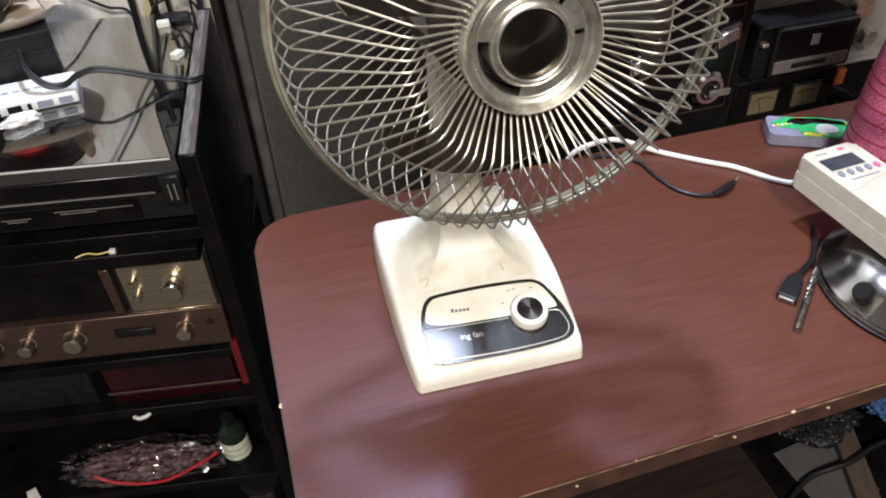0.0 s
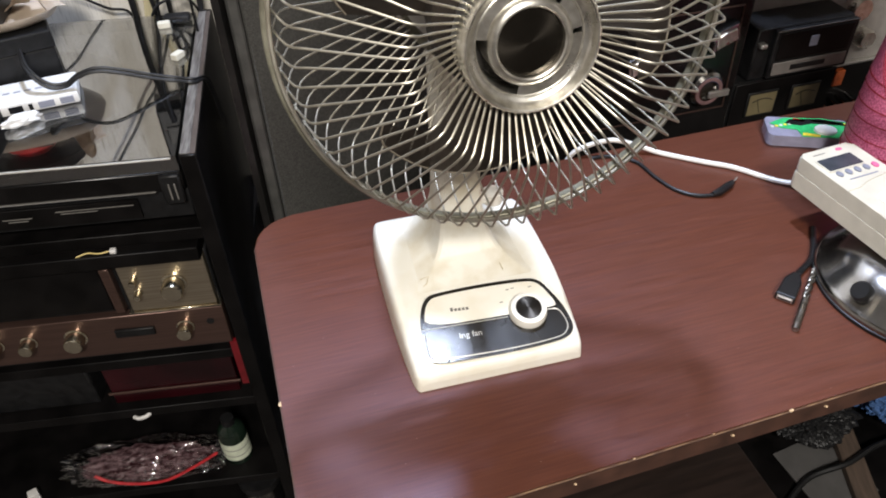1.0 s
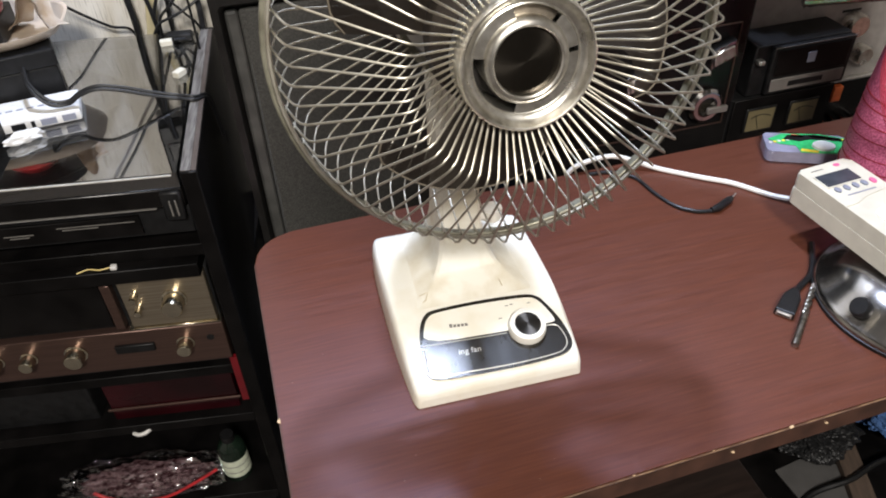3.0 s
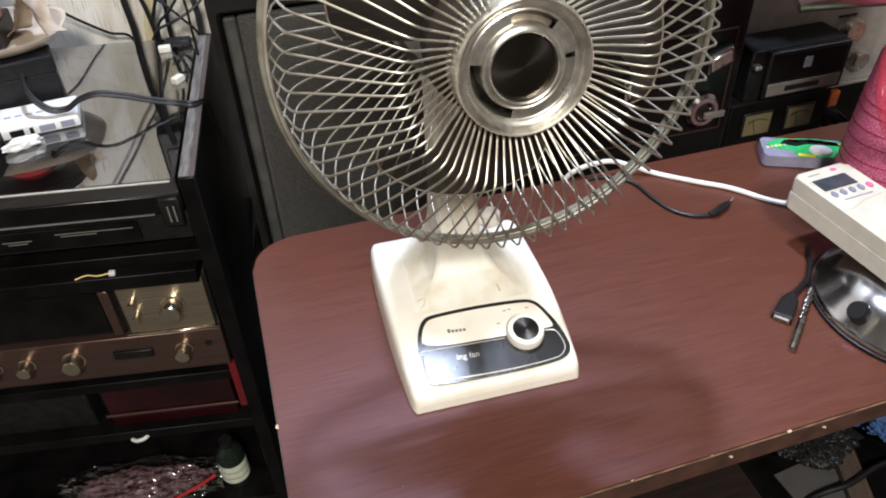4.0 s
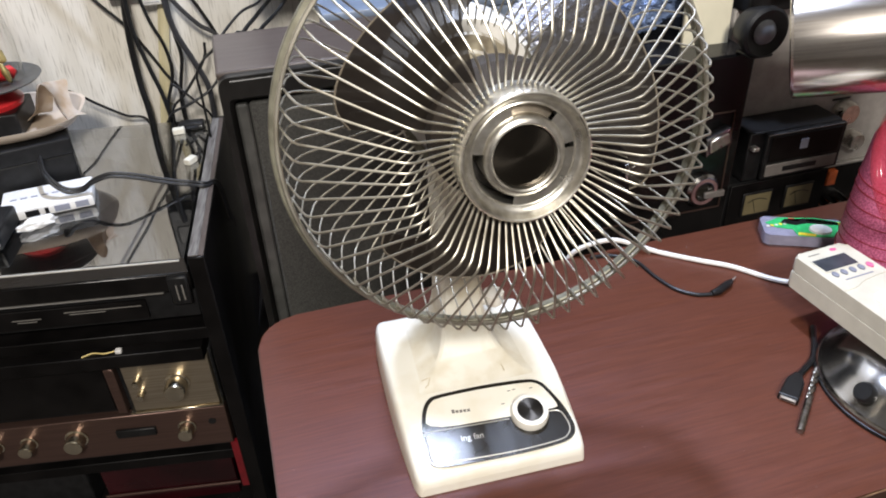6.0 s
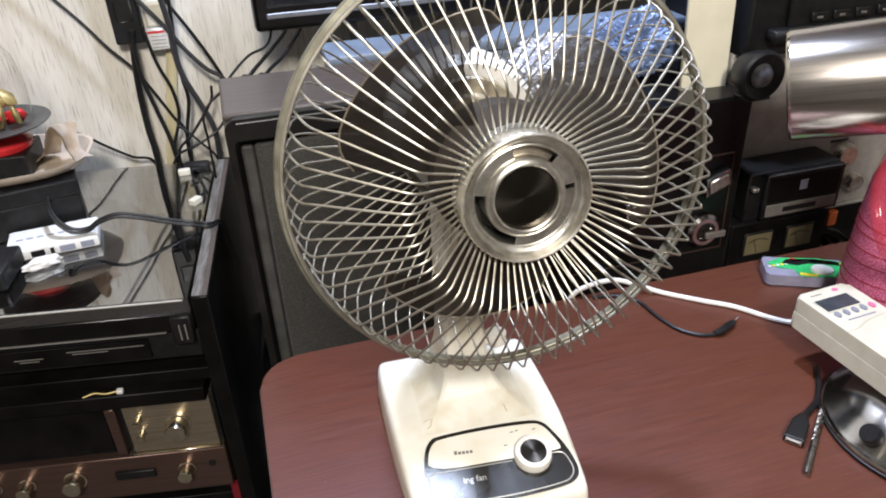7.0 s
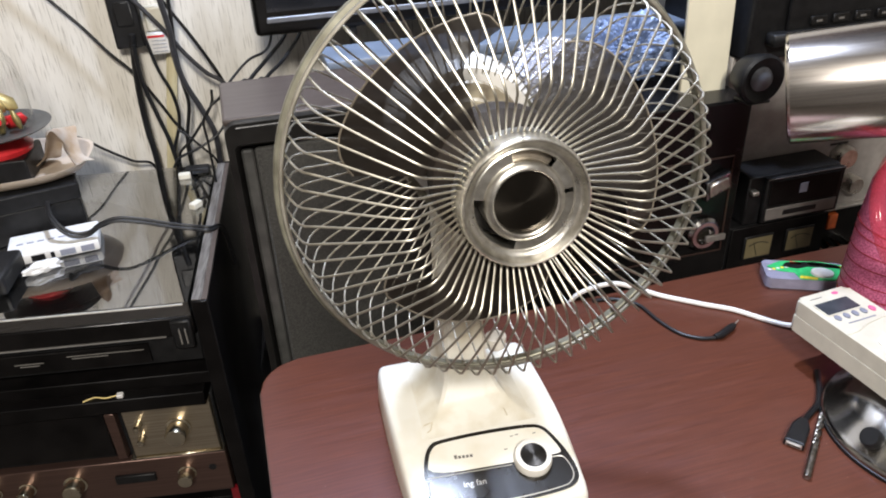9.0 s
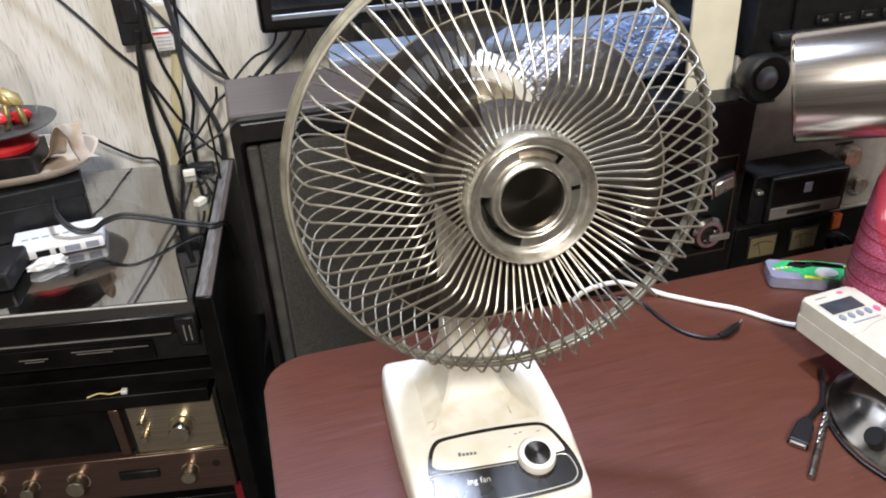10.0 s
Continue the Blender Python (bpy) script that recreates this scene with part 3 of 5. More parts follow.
        for a, b in zip(rows, rows[1:]):
            for k in range(4):
                bm.faces.new((a[k], a[(k + 1) % 4], b[(k + 1) % 4], b[k]))
        part("spoke", bm, M_LEDGE if low else M_CHROME, hub)
    # blades
    R = 0.1110
    for ang in (131, 11, 251):
        bm = bmesh.new()
        na, nr = 22, 10
        top = []
        for i in range(nr + 1):
            f = i / nr
            r = 0.026 + (R - 0.026) * f
            half = radians(47 - 2 * f)
            row = []
            for k in range(na + 1):
                s = -1 + 2 * k / na
                rr = r
                if s > 0.6:
                    rr = r * (1 - 0.12 * f * ((s - 0.6) / 0.4) ** 2.2)
                elif s < -0.8:
                    rr = r * (1 - 0.10 * f * ((-s - 0.8) / 0.2) ** 2)
                sweep = 0.30 * (1 - f) ** 2 if s < 0 else 0
                cut = radians(5 + 18 * (1 - max(0, (f - 0.72) / 0.28) ** 1.5)) if s < 0 else 0
                a = radians(ang) + s * (half - cut) - sweep * s * 0.6
                z = -0.002 - s * (0.010 + 0.010 * f) + 0.005 * math.cos(s * 1.5)
                row.append(bm.verts.new((rr * math.cos(a), rr * math.sin(a), z)))
            top.append(row)
        for a, b in zip(top, top[1:]):
            for k in range(na):
                bm.faces.new((a[k], a[k + 1], b[k + 1], b[k]))
        lip = [v.co.copy() for v in top[-1]]
        bmesh.ops.solidify(bm, geom=bm.faces[:], thickness=0.0016)
        blade = hp("blade", bm, M_BLADE, "smoked grey plastic blade", smooth=50)
        # thin pale line along the blade's outer edge
        part("pale_rim", tube(lip, 0.0007, 5), M_BLADERIM, blade, "pale outer edge")
    hp("blade_hub", lathe([(0, 0.024), (0.018, 0.023), (0.034, 0.016), (0.048, 0.004), (0.050, -0.004), (0.048, -0.016), (0, -0.02)], 40), M_BLADE)
    mo = hp("motor_housing", lathe([(0, -0.165), (0.030, -0.163), (0.054, -0.152), (0.066, -0.130), (0.069, -0.10), (0.067, -0.078), (0.060, -0.070), (0.0, -0.068)], 56), M_MOTOR, "white enamelled motor housing")
    mo.matrix_local = Hl @ Matrix.Translation((-0.004, 0.010, 0)) @ Matrix.Diagonal((0.86, 0.86, 1, 1))
    for k in range(22):
        a = radians(-85 + k * 6.4)
        bm = box(-0.0016, 0.0016, -0.0006, 0.0012, -0.128, -0.084, 0.0004, 1)
        bmesh.ops.transform(bm, matrix=Matrix.Rotation(a - math.pi / 2, 4, "Z") @ Matrix.Translation((0, 0.0688, 0)), verts=bm.verts)
        part("vent_slot", bm, M_GREYP, mo)
    cap = part("gear_knob", lathe([(0, 0), (0.007, 0), (0.0065, 0.014), (0.0085, 0.018), (0.0085, 0.028), (0.006, 0.031), (0, 0.031)], 24), M_KNOBW, mo, "white pull knob")
    cap.matrix_local = Matrix.Translation((0.004, 0.050, -0.10)) @ pose(0, 0, 0, -90, 0, 0)
    part("front_plate", lathe([(0.050, -0.0690), (0.048, -0.0660), (0.036, -0.0650), (0.034, -0.060), (0.012, -0.058), (0.010, -0.030), (0, -0.030)], 48), M_OLDCREAM, mo, "grimy cream motor front plate")
    hp("rear_ring", lathe([(0.050, -0.070), (0.056, -0.071), (0.056, -0.075), (0.050, -0.074)], 48, closed=True), M_RIM)
    part("tilt_joint", tube([(-0.019, 0.148, 0.262), (0.019, 0.148, 0.262)], 0.017, 20), M_CREAM, ob)


fan()


# ---- left cabinet with the stereo ----
RACK = pose(-0.035, 0.395, 0, 0, 0, -10)
LID = 0.837


def front_plate(name, x0, x1, z0, z1, y, depth, material, parent, label="", bevel=0.0008):
    return part(name, box(x0, x1, y, y + depth, z0, z1, bevel, 1), material, parent, label)


def knob(name, x, z, r, length, parent, material=M_BRASSY, y=0.0, label=""):
    bm = lathe([(0, 0), (r * 1.15, 0), (r * 1.15, length * 0.12), (r, length * 0.16), (r * 0.97, length * 0.9), (r * 0.86, length), (0, length)], 32)
    for v in bm.verts:
        rr = math.hypot(v.co.x, v.co.y)
        if rr > r * 0.9 and v.co.z > length * 0.14:
            k = round(math.atan2(v.co.y, v.co.x) / (2 * math.pi / 32))
            if k % 2:
                v.co.x, v.co.y = v.co.x * 0.965, v.co.y * 0.965
    o = part(name, bm, material, parent, label, 40)
    o.matrix_local = Matrix.Translation((x, y, z)) @ FACE
    return o


def askew(bm):
    for v in bm.verts:
        v.co.x -= 0.075 * v.co.y
    return bm


def cabinet():
    ob = empty_thing("stereo_cabinet", RACK, "tall glossy black stereo cabinet with open shelves", "cabinet")
    part("side_panel", askew(box(-0.018, 0, 0, 0.37, 0, LID, 0.0015, 1)), M_CAB, ob)
    part("side_panel", box(-0.52, -0.502, 0, 0.37, 0, LID, 0.0015, 1), M_CAB, ob)
    part("top_edge_strip", askew(box(-0.0165, -0.0065, 0.002, 0.36, LID, LID + 0.0012)), M_WEATHER, ob, "weathered grey wooden top edge")
    part("outer_edge_strip", askew(box(-0.0062, -0.0010, 0.002, 0.36, LID, LID + 0.0009)), M_WALNUT, ob, "dark brown veneer edge")
    part("back_panel", box(-0.502, -0.018, 0.362, 0.37, 0, 0.56), M_CAB, ob)
    for z in (0.02, 0.268, 0.452, 0.545, 0.741):
        part("shelf", box(-0.502, -0.018, 0.006 if z > 0.5 else 0.002, 0.25 if z > 0.7 else 0.362, z - 0.016, z, 0.001, 1), M_CAB, ob)
    # plain red plastic strip beside the side panel, gives no light
    part("red_strip", box(-0.0275, -0.018, 0.004, 0.010, 0.478, 0.560), mat("deep_red_plastic", (0.13, 0.005, 0.009), 0.35, scale=40, vary=0.3), ob, "red plastic strip")


def turntable():
    ob = empty_thing("turntable", RACK @ pose(0, 0, 0.741), "black turntable under a clear dust cover in the cabinet top", "turntable")
    z = 0.741
    part("plinth", box(-0.50, -0.021, 0.004, 0.245, 0.793 - z, 0.8165 - z, 0.002, 1), M_BLACK, ob)
    part("top_plate", box(-0.499, -0.024, 0.006, 0.243, 0.8165 - z, 0.8173 - z), mat("polished_dark_deck", (0.035, 0.035, 0.037), 0.12, 0, scale=30, vary=0.12, rough_vary=0.03), ob, "glossy dark deck plate")
    part("plinth_base", box(-0.50, -0.021, 0.012, 0.245, 0.012, 0.792 - z, 0.002, 1), M_MATTE, ob)
    part("silver_edge", box(-0.50, -0.052, 0.0025, 0.006, 0.7932 - z, 0.7940 - z), M_GREYINK, ob, "thin silver edge line")
    part("control_strip", box(-0.46, -0.075, 0.008, 0.013, 0.760 - z, 0.783 - z), M_CAB, ob)
    for x0, x1, zz in ((-0.160, -0.080, 0.777), (-0.155, -0.118, 0.774), (-0.215, -0.185, 0.772), (-0.21, -0.19, 0.769)):
        part("printed_line", box(x0, x1, 0.0072, 0.008, zz - z, zz + 0.0008 - z), M_GREYINK, ob)
    lat = part("lid_latch", box(-0.044, -0.023, -0.002, 0.006, 0.780 - z, 0.8155 - z, 0.002, 1), M_MATTE, ob)
    for x in (-0.036, -0.030):
        part("latch_rib", box(x, x + 0.0014, -0.0032, -0.0018, 0.787 - z, 0.806 - z), M_GREYINK, lat)
    part("foot", box(-0.49, -0.46, 0.03, 0.06, 0, 0.012), M_RUBBER, ob)
    part("foot", box(-0.06, -0.03, 0.03, 0.06, 0, 0.012), M_RUBBER, ob)
    part("foot", box(-0.06, -0.03, 0.20, 0.23, 0, 0.012), M_RUBBER, ob)
    pl = part("platter", lathe([(0, 0), (0.146, 0), (0.149, 0.001), (0.149, 0.003), (0.146, 0.004), (0, 0.004)], 64), M_PLATTER, ob)
    pl.location = (-0.245, 0.152, 0.8174 - z)
    prof = [(0.004, 0.0053)]
    for k in range(34):
        r = 0.05 + k * 0.0029
        prof += [(r, 0.0056), (r + 0.0014, 0.0052)]
    rec = part("record", lathe(prof + [(0.151, 0.0052), (0.151, 0.0042), (0.004, 0.0042)], 72), M_RECORD, pl, "black vinyl record", 10)
    part("record_label", lathe([(0.003, 0.0058), (0.048, 0.0058), (0.048, 0.0052)], 40), M_BLUE, rec)
    # dust cover: thin clear shell
    bm = askew(box(-0.50, -0.0205, 0.001, 0.36, 0.8195 - z, LID - z))
    bmesh.ops.delete(bm, geom=[f for f in bm.faces if f.normal.z < -0.9], context="FACES_ONLY")
    bmesh.ops.recalc_face_normals(bm, faces=bm.faces)
    bmesh.ops.solidify(bm, geom=bm.faces[:], thickness=0.0028)
    cov = part("dust_cover", bm, M_COVER, ob, "clear acrylic dust cover", 0)
    part("cover_edge", box(-0.50, -0.026, -0.0002, 0.001, LID - 0.0032 - z, LID - 0.0018 - z), M_SILVERINK, cov, "polished edge")


def receiver():
    ob = empty_thing("stereo_receiver", RACK @ pose(0, 0, 0.545), "vintage champagne stereo receiver with chrome knobs on a shelf", "receiver")
    z = 0.545
    part("case", box(-0.48, -0.024, 0.012, 0.30, 0.004, 0.706 - z, 0.002, 1), M_MATTE, ob)
    part("lower_panel", box(-0.48, -0.022, 0.0, 0.012, 0.564 - z, 0.626 - z, 0.001, 1), M_BRONZE, ob, "bronze lower control strip")
    part("upper_panel", box(-0.123, -0.026, 0.002, 0.012, 0.630 - z, 0.704 - z, 0.001, 1), M_GOLD, ob, "champagne upper control panel")
    part("dial_glass", box(-0.478, -0.144, 0.004, 0.012, 0.634 - z, 0.700 - z, 0.001, 1), M_CAB, ob, "dark tuning dial glass")
    part("dial_frame", box(-0.142, -0.131, 0.001, 0.012, 0.630 - z, 0.698 - z, 0.001, 1), M_BRONZE, ob)
    # trim edge in a brighter metal, painting the glare under the panel
    part("glare_edge", box(-0.128, -0.022, 0.0, 0.012, 0.6268 - z, 0.6296 - z), M_BRASSY, ob, "trim edge brightened as if in glare")
    knob("volume_knob", -0.066, 0.669 - z, 0.0125, 0.020, ob, y=0.002)
    knob("toggle_switch", -0.108, 0.680 - z, 0.0042, 0.012, ob, y=0.002)
    knob("toggle_switch", -0.108, 0.660 - z, 0.0042, 0.012, ob, y=0.002)
    for x, r in ((-0.070, 0.0092), (-0.198, 0.0115), (-0.252, 0.0085), (-0.290, 0.0085), (-0.335, 0.0085), (-0.40, 0.0115)):
        knob("control_knob", x, 0.600 - z, r, 0.017, ob)
    part("push_button_row", box(-0.152, -0.106, -0.004, 0.001, 0.594 - z, 0.606 - z, 0.001, 1), M_MATTE, ob)
    part("headphone_jack", lathe([(0, 0.001), (0.0045, 0.001), (0.0045, 0), (0, 0)], 16, Matrix.Translation((-0.040, 0, 0.604 - z)) @ FACE), M_RUBBER, ob)


M_CORD2 = mat("red_film_hem", (0.40, 0.02, 0.025), 0.35, scale=80, vary=0.3)


def loose_in_cabinet():
    deck = empty_thing("equalizer", RACK @ pose(0, 0, 0.706), "slim matte black audio unit resting on the receiver", "audio unit")
    part("case", box(-0.46, -0.030, 0.03, 0.28, 0.002, 0.018, 0.001, 1), M_MATTE, deck)
    part("front_panel", box(-0.47, -0.026, -0.008, 0.03, 0.0, 0.0185, 0.001, 1), M_CAB, deck)
    w = empty_thing("wire_lead", RACK @ pose(-0.130, -0.011, 0.7247) @ Matrix.Diagonal((0.85, 0.85, 0.85, 1)), "short yellow wire with white plug on the audio unit", "wire")
    part("wire", tube(smooth_line([(-0.028, 0.006, 0.001), (-0.015, 0.012, 0.0012), (0, 0.008, 0.002), (0.014, 0.010, 0.003)]), 0.0009, 6), M_YELWIRE, w)
    part("plug", box(0.014, 0.022, 0.006, 0.013, 0.0, 0.006, 0.0008, 1), M_CARDW, w)
    tray = empty_thing("storage_box", RACK @ pose(0, 0, 0.452), "dark red translucent plastic box on the cabinet shelf", "box")
    part("front", box(-0.20, -0.036, 0.016, 0.020, 0.0, 0.073, 0.001, 1), M_DKRED, tray)
    part("body", box(-0.20, -0.036, 0.020, 0.25, 0.0, 0.064, 0.001, 1), M_DKRED, tray)
    part("rim", box(-0.204, -0.032, 0.013, 0.016, 0.02, 0.024, 0.0008, 1), M_BRONZE, tray)
    bx = thing("black_case", box(-0.42, -0.22, 0.02, 0.25, 0, 0.07, 0.004), M_MATTE, RACK @ pose(0, 0, 0.452), "matte black case on the cabinet shelf", "case")
    # crinkled bag with a red hem
    bag = empty_thing("plastic_bag", RACK @ pose(-0.212, 0.040, 0.268) @ Matrix.Diagonal((0.98, 0.80, 0.62, 1)), "crinkled clear plastic bag with red hem on the shelf", "bag")
    bm = bmesh.new()
    bmesh.ops.create_icosphere(bm, subdivisions=6, radius=1)
    for v in bm.verts:
        n1 = noise.noise(v.co * 2.3 + Vector((3, 1, 7)))
        n2 = abs(noise.noise(v.co * 5.0 + Vector((1, 2, 3))))
        n3 = abs(noise.noise(v.co * 12.0))
        n4 = abs(noise.noise(v.co * 27.0))
        s = 1 + 0.22 * n1 + 0.20 * n2 + 0.13 * n3 + 0.06 * n4
        v.co = Vector((v.co.x * s * 0.115, v.co.y * s * 0.045, max(0.001, 0.030 + v.co.z * s * 0.032)))
    part("film", bm, M_BAG, bag, "", 50)
    bm = bmesh.new()
    bmesh.ops.create_icosphere(bm, subdivisions=5, radius=1)
    for v in bm.verts:
        q = v.co.copy()
        s = 1 + 0.3 * noise.noise(q * 3 + Vector((9, 2, 1))) + 0.3 * abs(noise.noise(q * 8)) + 0.2 * abs(noise.noise(q * 17))
        v.co = Vector((q.x * s * 0.085, q.y * s * 0.030, max(0.002, 0.022 + q.z * s * 0.021)))
    part("contents", bm, mat("pinkish_wrap", (0.30, 0.20, 0.21), 0.3, scale=110, color2=(0.04, 0.008, 0.012), bump=0.3, bump_scale=150), bag, "pinkish wrapped contents", 0)
    part("hem", tube(smooth_line([(-0.062, -0.046, 0.072), (-0.038, -0.054, 0.056), (0.0, -0.058, 0.044), (0.04, -0.058, 0.046), (0.082, -0.050, 0.070), (0.118, -0.040, 0.096)]), 0.0030, 8), M_CORD2, bag, "red plastic hem")
    bo = empty_thing("bottle", RACK @ pose(-0.079, 0.044, 0.268), "small dark green bottle with pale label on the shelf", "bottle")
    part("glass", lathe([(0, 0), (0.019, 0), (0.0205, 0.002), (0.0205, 0.062), (0.017, 0.072), (0.009, 0.080), (0, 0.080)], 32), M_BOTTLE, bo)
    part("label", lathe([(0.0208, 0.012), (0.0208, 0.050)], 32), M_LABEL, bo, "pale printed label")
    part("cap", lathe([(0.0095, 0.078), (0.0095, 0.092), (0, 0.092)], 24), M_RUBBER, bo)
    for zz in (0.022, 0.036):
        part("label_line", lathe([(0.0211, zz), (0.0211, zz + 0.0015)], 32), M_GREYINK, bo)
    thing("cardboard_cube", box(-0.007, 0.007, -0.007, 0.007, 0, 0.016, 0.001, 1), M_CARDW, RACK @ pose(-0.372, 0.008, 0.268, 0, 0, 30), "small white cube on the cabinet shelf", "cube")
    thing("clip", tube(smooth_line([(-0.012, 0, 0.002), (-0.004, -0.004, 0.002), (0.006, -0.002, 0.003), (0.012, 0.004, 0.004)]), 0.003, 6), M_CARDW, RACK @ pose(-0.168, 0.001, 0.4365, 0, 0, 0) @ Matrix.Diagonal((0.9, 0.8, 1, 1)), "small white plastic clip on the shelf edge", "clip")
    gl = empty_thing("glass_jar", RACK @ pose(-0.058, -0.01 + 0.045, 0.02), "clear glass jar on the cabinet's bottom shelf", "jar")
    part("glass", lathe([(0, 0), (0.03, 0), (0.032, 0.003), (0.032, 0.19), (0.029, 0.19), (0.029, 0.006), (0, 0.006)], 32), M_CLEAR, gl)
    part("lid", lathe([(0.033, 0.19), (0.033, 0.205), (0, 0.205)], 32), M_MATTE, gl)


def on_dust_cover():
    rt = empty_thing("router", pose(-0.203, 0.569, LID, 0, 0, 6), "white network box with ports on the dust cover", "router")
    part("shell", box(-0.050, 0.048, -0.028, 0.028, 0.001, 0.014, 0.003), M_CARDW, rt)
    for x, w in ((-0.024, 0.014), (-0.004, 0.004), (0.006, 0.016), (0.028, 0.014)):
        part("port", box(x, x + w, -0.0292, -0.0275, 0.004, 0.011), M_BUTTON if x > 0 else M_MATTE, rt)
    for k in range(7):
        part("vent", box(-0.040 + k * 0.011, -0.033 + k * 0.011, -0.001, 0.002, 0.0136, 0.0143), M_BUTTON, rt)
    ad = thing("power_adapter", box(-0.06, 0.0, -0.025, 0.04, 0, 0.022, 0.004), M_MATTE, RACK @ pose(-0.216, 0.070, LID, 0, 0, 4), "matte black power adapter on the dust cover", "adapter")
    bm = bmesh.new()
    bmesh.ops.create_icosphere(bm, subdivisions=4, radius=1)
    for v in bm.verts:
        s = 1 + 0.35 * noise.noise(v.co * 2.1 + Vector((5, 0, 2))) + 0.16 * noise.noise(v.co * 6)
        v.co = Vector((v.co.x * s * 0.021, v.co.y * s * 0.008, max(0.0, 0.008 + v.co.z * s * 0.009)))
    thing("crumpled_tissue", bm, M_CARDW, RACK @ pose(-0.194, 0.090, LID, 0, 0, 35) @ Matrix.Diagonal((0.92, 0.9, 0.75, 1)), "crumpled white tissue on the dust cover", "tissue", smooth=60)
    bxo = empty_thing("black_box", pose(-0.171, 0.613, LID, 0, 0, 12), "matte black lidded box under the tray", "box")
    part("body", box(-0.258, -0.002, 0.002, 0.118, 0, 0.040, 0.002), M_MATTE, bxo)
    part("lid", box(-0.26, 0.0, 0.0, 0.12, 0.0405, 0.060, 0.002), M_MATTE, bxo)
    # tray on the box
    z0 = LID + 0.060
    bm = bmesh.new()
    rings = []
    for (rx, ry, z) in ((0.10, 0.040, 0.0), (0.145, 0.058, 0.0), (0.155, 0.066, 0.004), (0.162, 0.072, 0.012), (0.166, 0.075, 0.013), (0.164, 0.074, 0.010), (0.156, 0.067, 0.001), (0.145, 0.059, -0.003), (0.10, 0.040, -0.003)):
        ring = []
        for k in range(56):
            a = 2 * math.pi * k / 56
            e = 0.62
            cx, sy = math.cos(a), math.sin(a)
            ring.append(bm.verts.new((rx * math.copysign(abs(cx) ** e, cx), ry * math.copysign(abs(sy) ** e, sy), z + 0.003)))
        rings.append(ring)
    for a, b in zip(rings, rings[1:]):
        for k in range(56):
            bm.faces.new((a[k], a[(k + 1) % 56], b[(k + 1) % 56], b[k]))
    bm.faces.new(rings[0])
    bm.faces.new(rings[-1][::-1])
    thing("tray", bm, mat("tray_cream", (0.46, 0.38, 0.30), 0.35, scale=20, vary=0.15), RACK @ pose(-0.333, 0.229, z0, 0, 0, 8), "cream plastic tray with raised rim on the box", "tray")
    zt = z0 + 0.0035
    thing("gift_box", box(-0.12, 0.0, -0.035, 0.035, 0, 0.028, 0.002), M_MATTE, RACK @ pose(-0.228, 0.232, zt, 0, 0, 6), "small matte black box lying in the tray", "box")
    # a printed sheet folded over the rim of the tray
    bm = bmesh.new()
    fold = smooth_line([(-0.050, 0.012, 0.004), (-0.030, 0.014, 0.006), (-0.012, 0.010, 0.022), (0.000, 0.004, 0.046), (0.012, 0.006, 0.052), (0.020, 0.0, 0.044), (0.024, -0.004, 0.026), (0.036, -0.008, 0.015)], 6)
    rows = []
    for k, q in enumerate(fold):
        wide = 0.017 + 0.004 * math.sin(k * 0.31)
        rows.append([bm.verts.new((q.x + 0.010 * f * f + 0.002 * noise.noise(q * 60 + Vector((f * 3, 0, 0))), q.y + wide * f, q.z + 0.004 * noise.noise(q * 40 + Vector((0, f * 2, 1))) - 0.004 * f)) for f in (-1, -0.6, -0.2, 0.2, 0.6, 1)])
    for a, b in zip(rows, rows[1:]):
        for k in range(5):
            bm.faces.new((a[k], a[k + 1], b[k + 1], b[k]))
    lo = min(v.co.z for v in bm.verts)
    for v in bm.verts:
        v.co.z -= lo
    bmesh.ops.solidify(bm, geom=bm.faces[:], thickness=0.0006)
    thing("wrapping_paper", bm, M_PAPER, RACK @ pose(-0.206, 0.226, zt, 0, 0, -12), "folded cream wrapping paper with brown print in the tray", "paper", smooth=60)
    orn = empty_thing("ornament", RACK @ pose(-0.264, 0.232, zt + 0.028), "red and gold ornament under a clear glass dome", "ornament")
    part("base", lathe([(0, 0), (0.035, 0), (0.037, 0.006), (0.028, 0.016), (0.020, 0.022), (0, 0.022)], 32), M_RED, orn)
    part("saucer", lathe([(0, 0.022), (0.03, 0.022), (0.062, 0.029), (0.064, 0.031), (0.060, 0.031), (0.03, 0.025), (0, 0.025)], 48), M_TRIM, orn, "dark grey saucer")
    for k in range(16):
        a, r = k * 2.4, 0.010 + 0.0018 * k
        bm = bmesh.new()
        bmesh.ops.create_icosphere(bm, subdivisions=1, radius=0.008 + 0.003 * (k % 3))
        o = part("petal", bm, (M_RED, M_DULLGOLD, M_RED, M_DULLGOLD)[k % 4], orn, smooth=60)
        o.matrix_local = pose(r * math.cos(a), r * math.sin(a), 0.034 + 0.006 * (k % 4), 30 * k, 20 * k, 0) @ Matrix.Diagonal((1.3, 0.8, 0.4, 1))
    part("dome", lathe([(0.046, 0.031), (0.047, 0.07), (0.042, 0.105), (0.028, 0.128), (0.012, 0.137), (0, 0.139)], 40), M_DOME, orn, "clear glass dome")
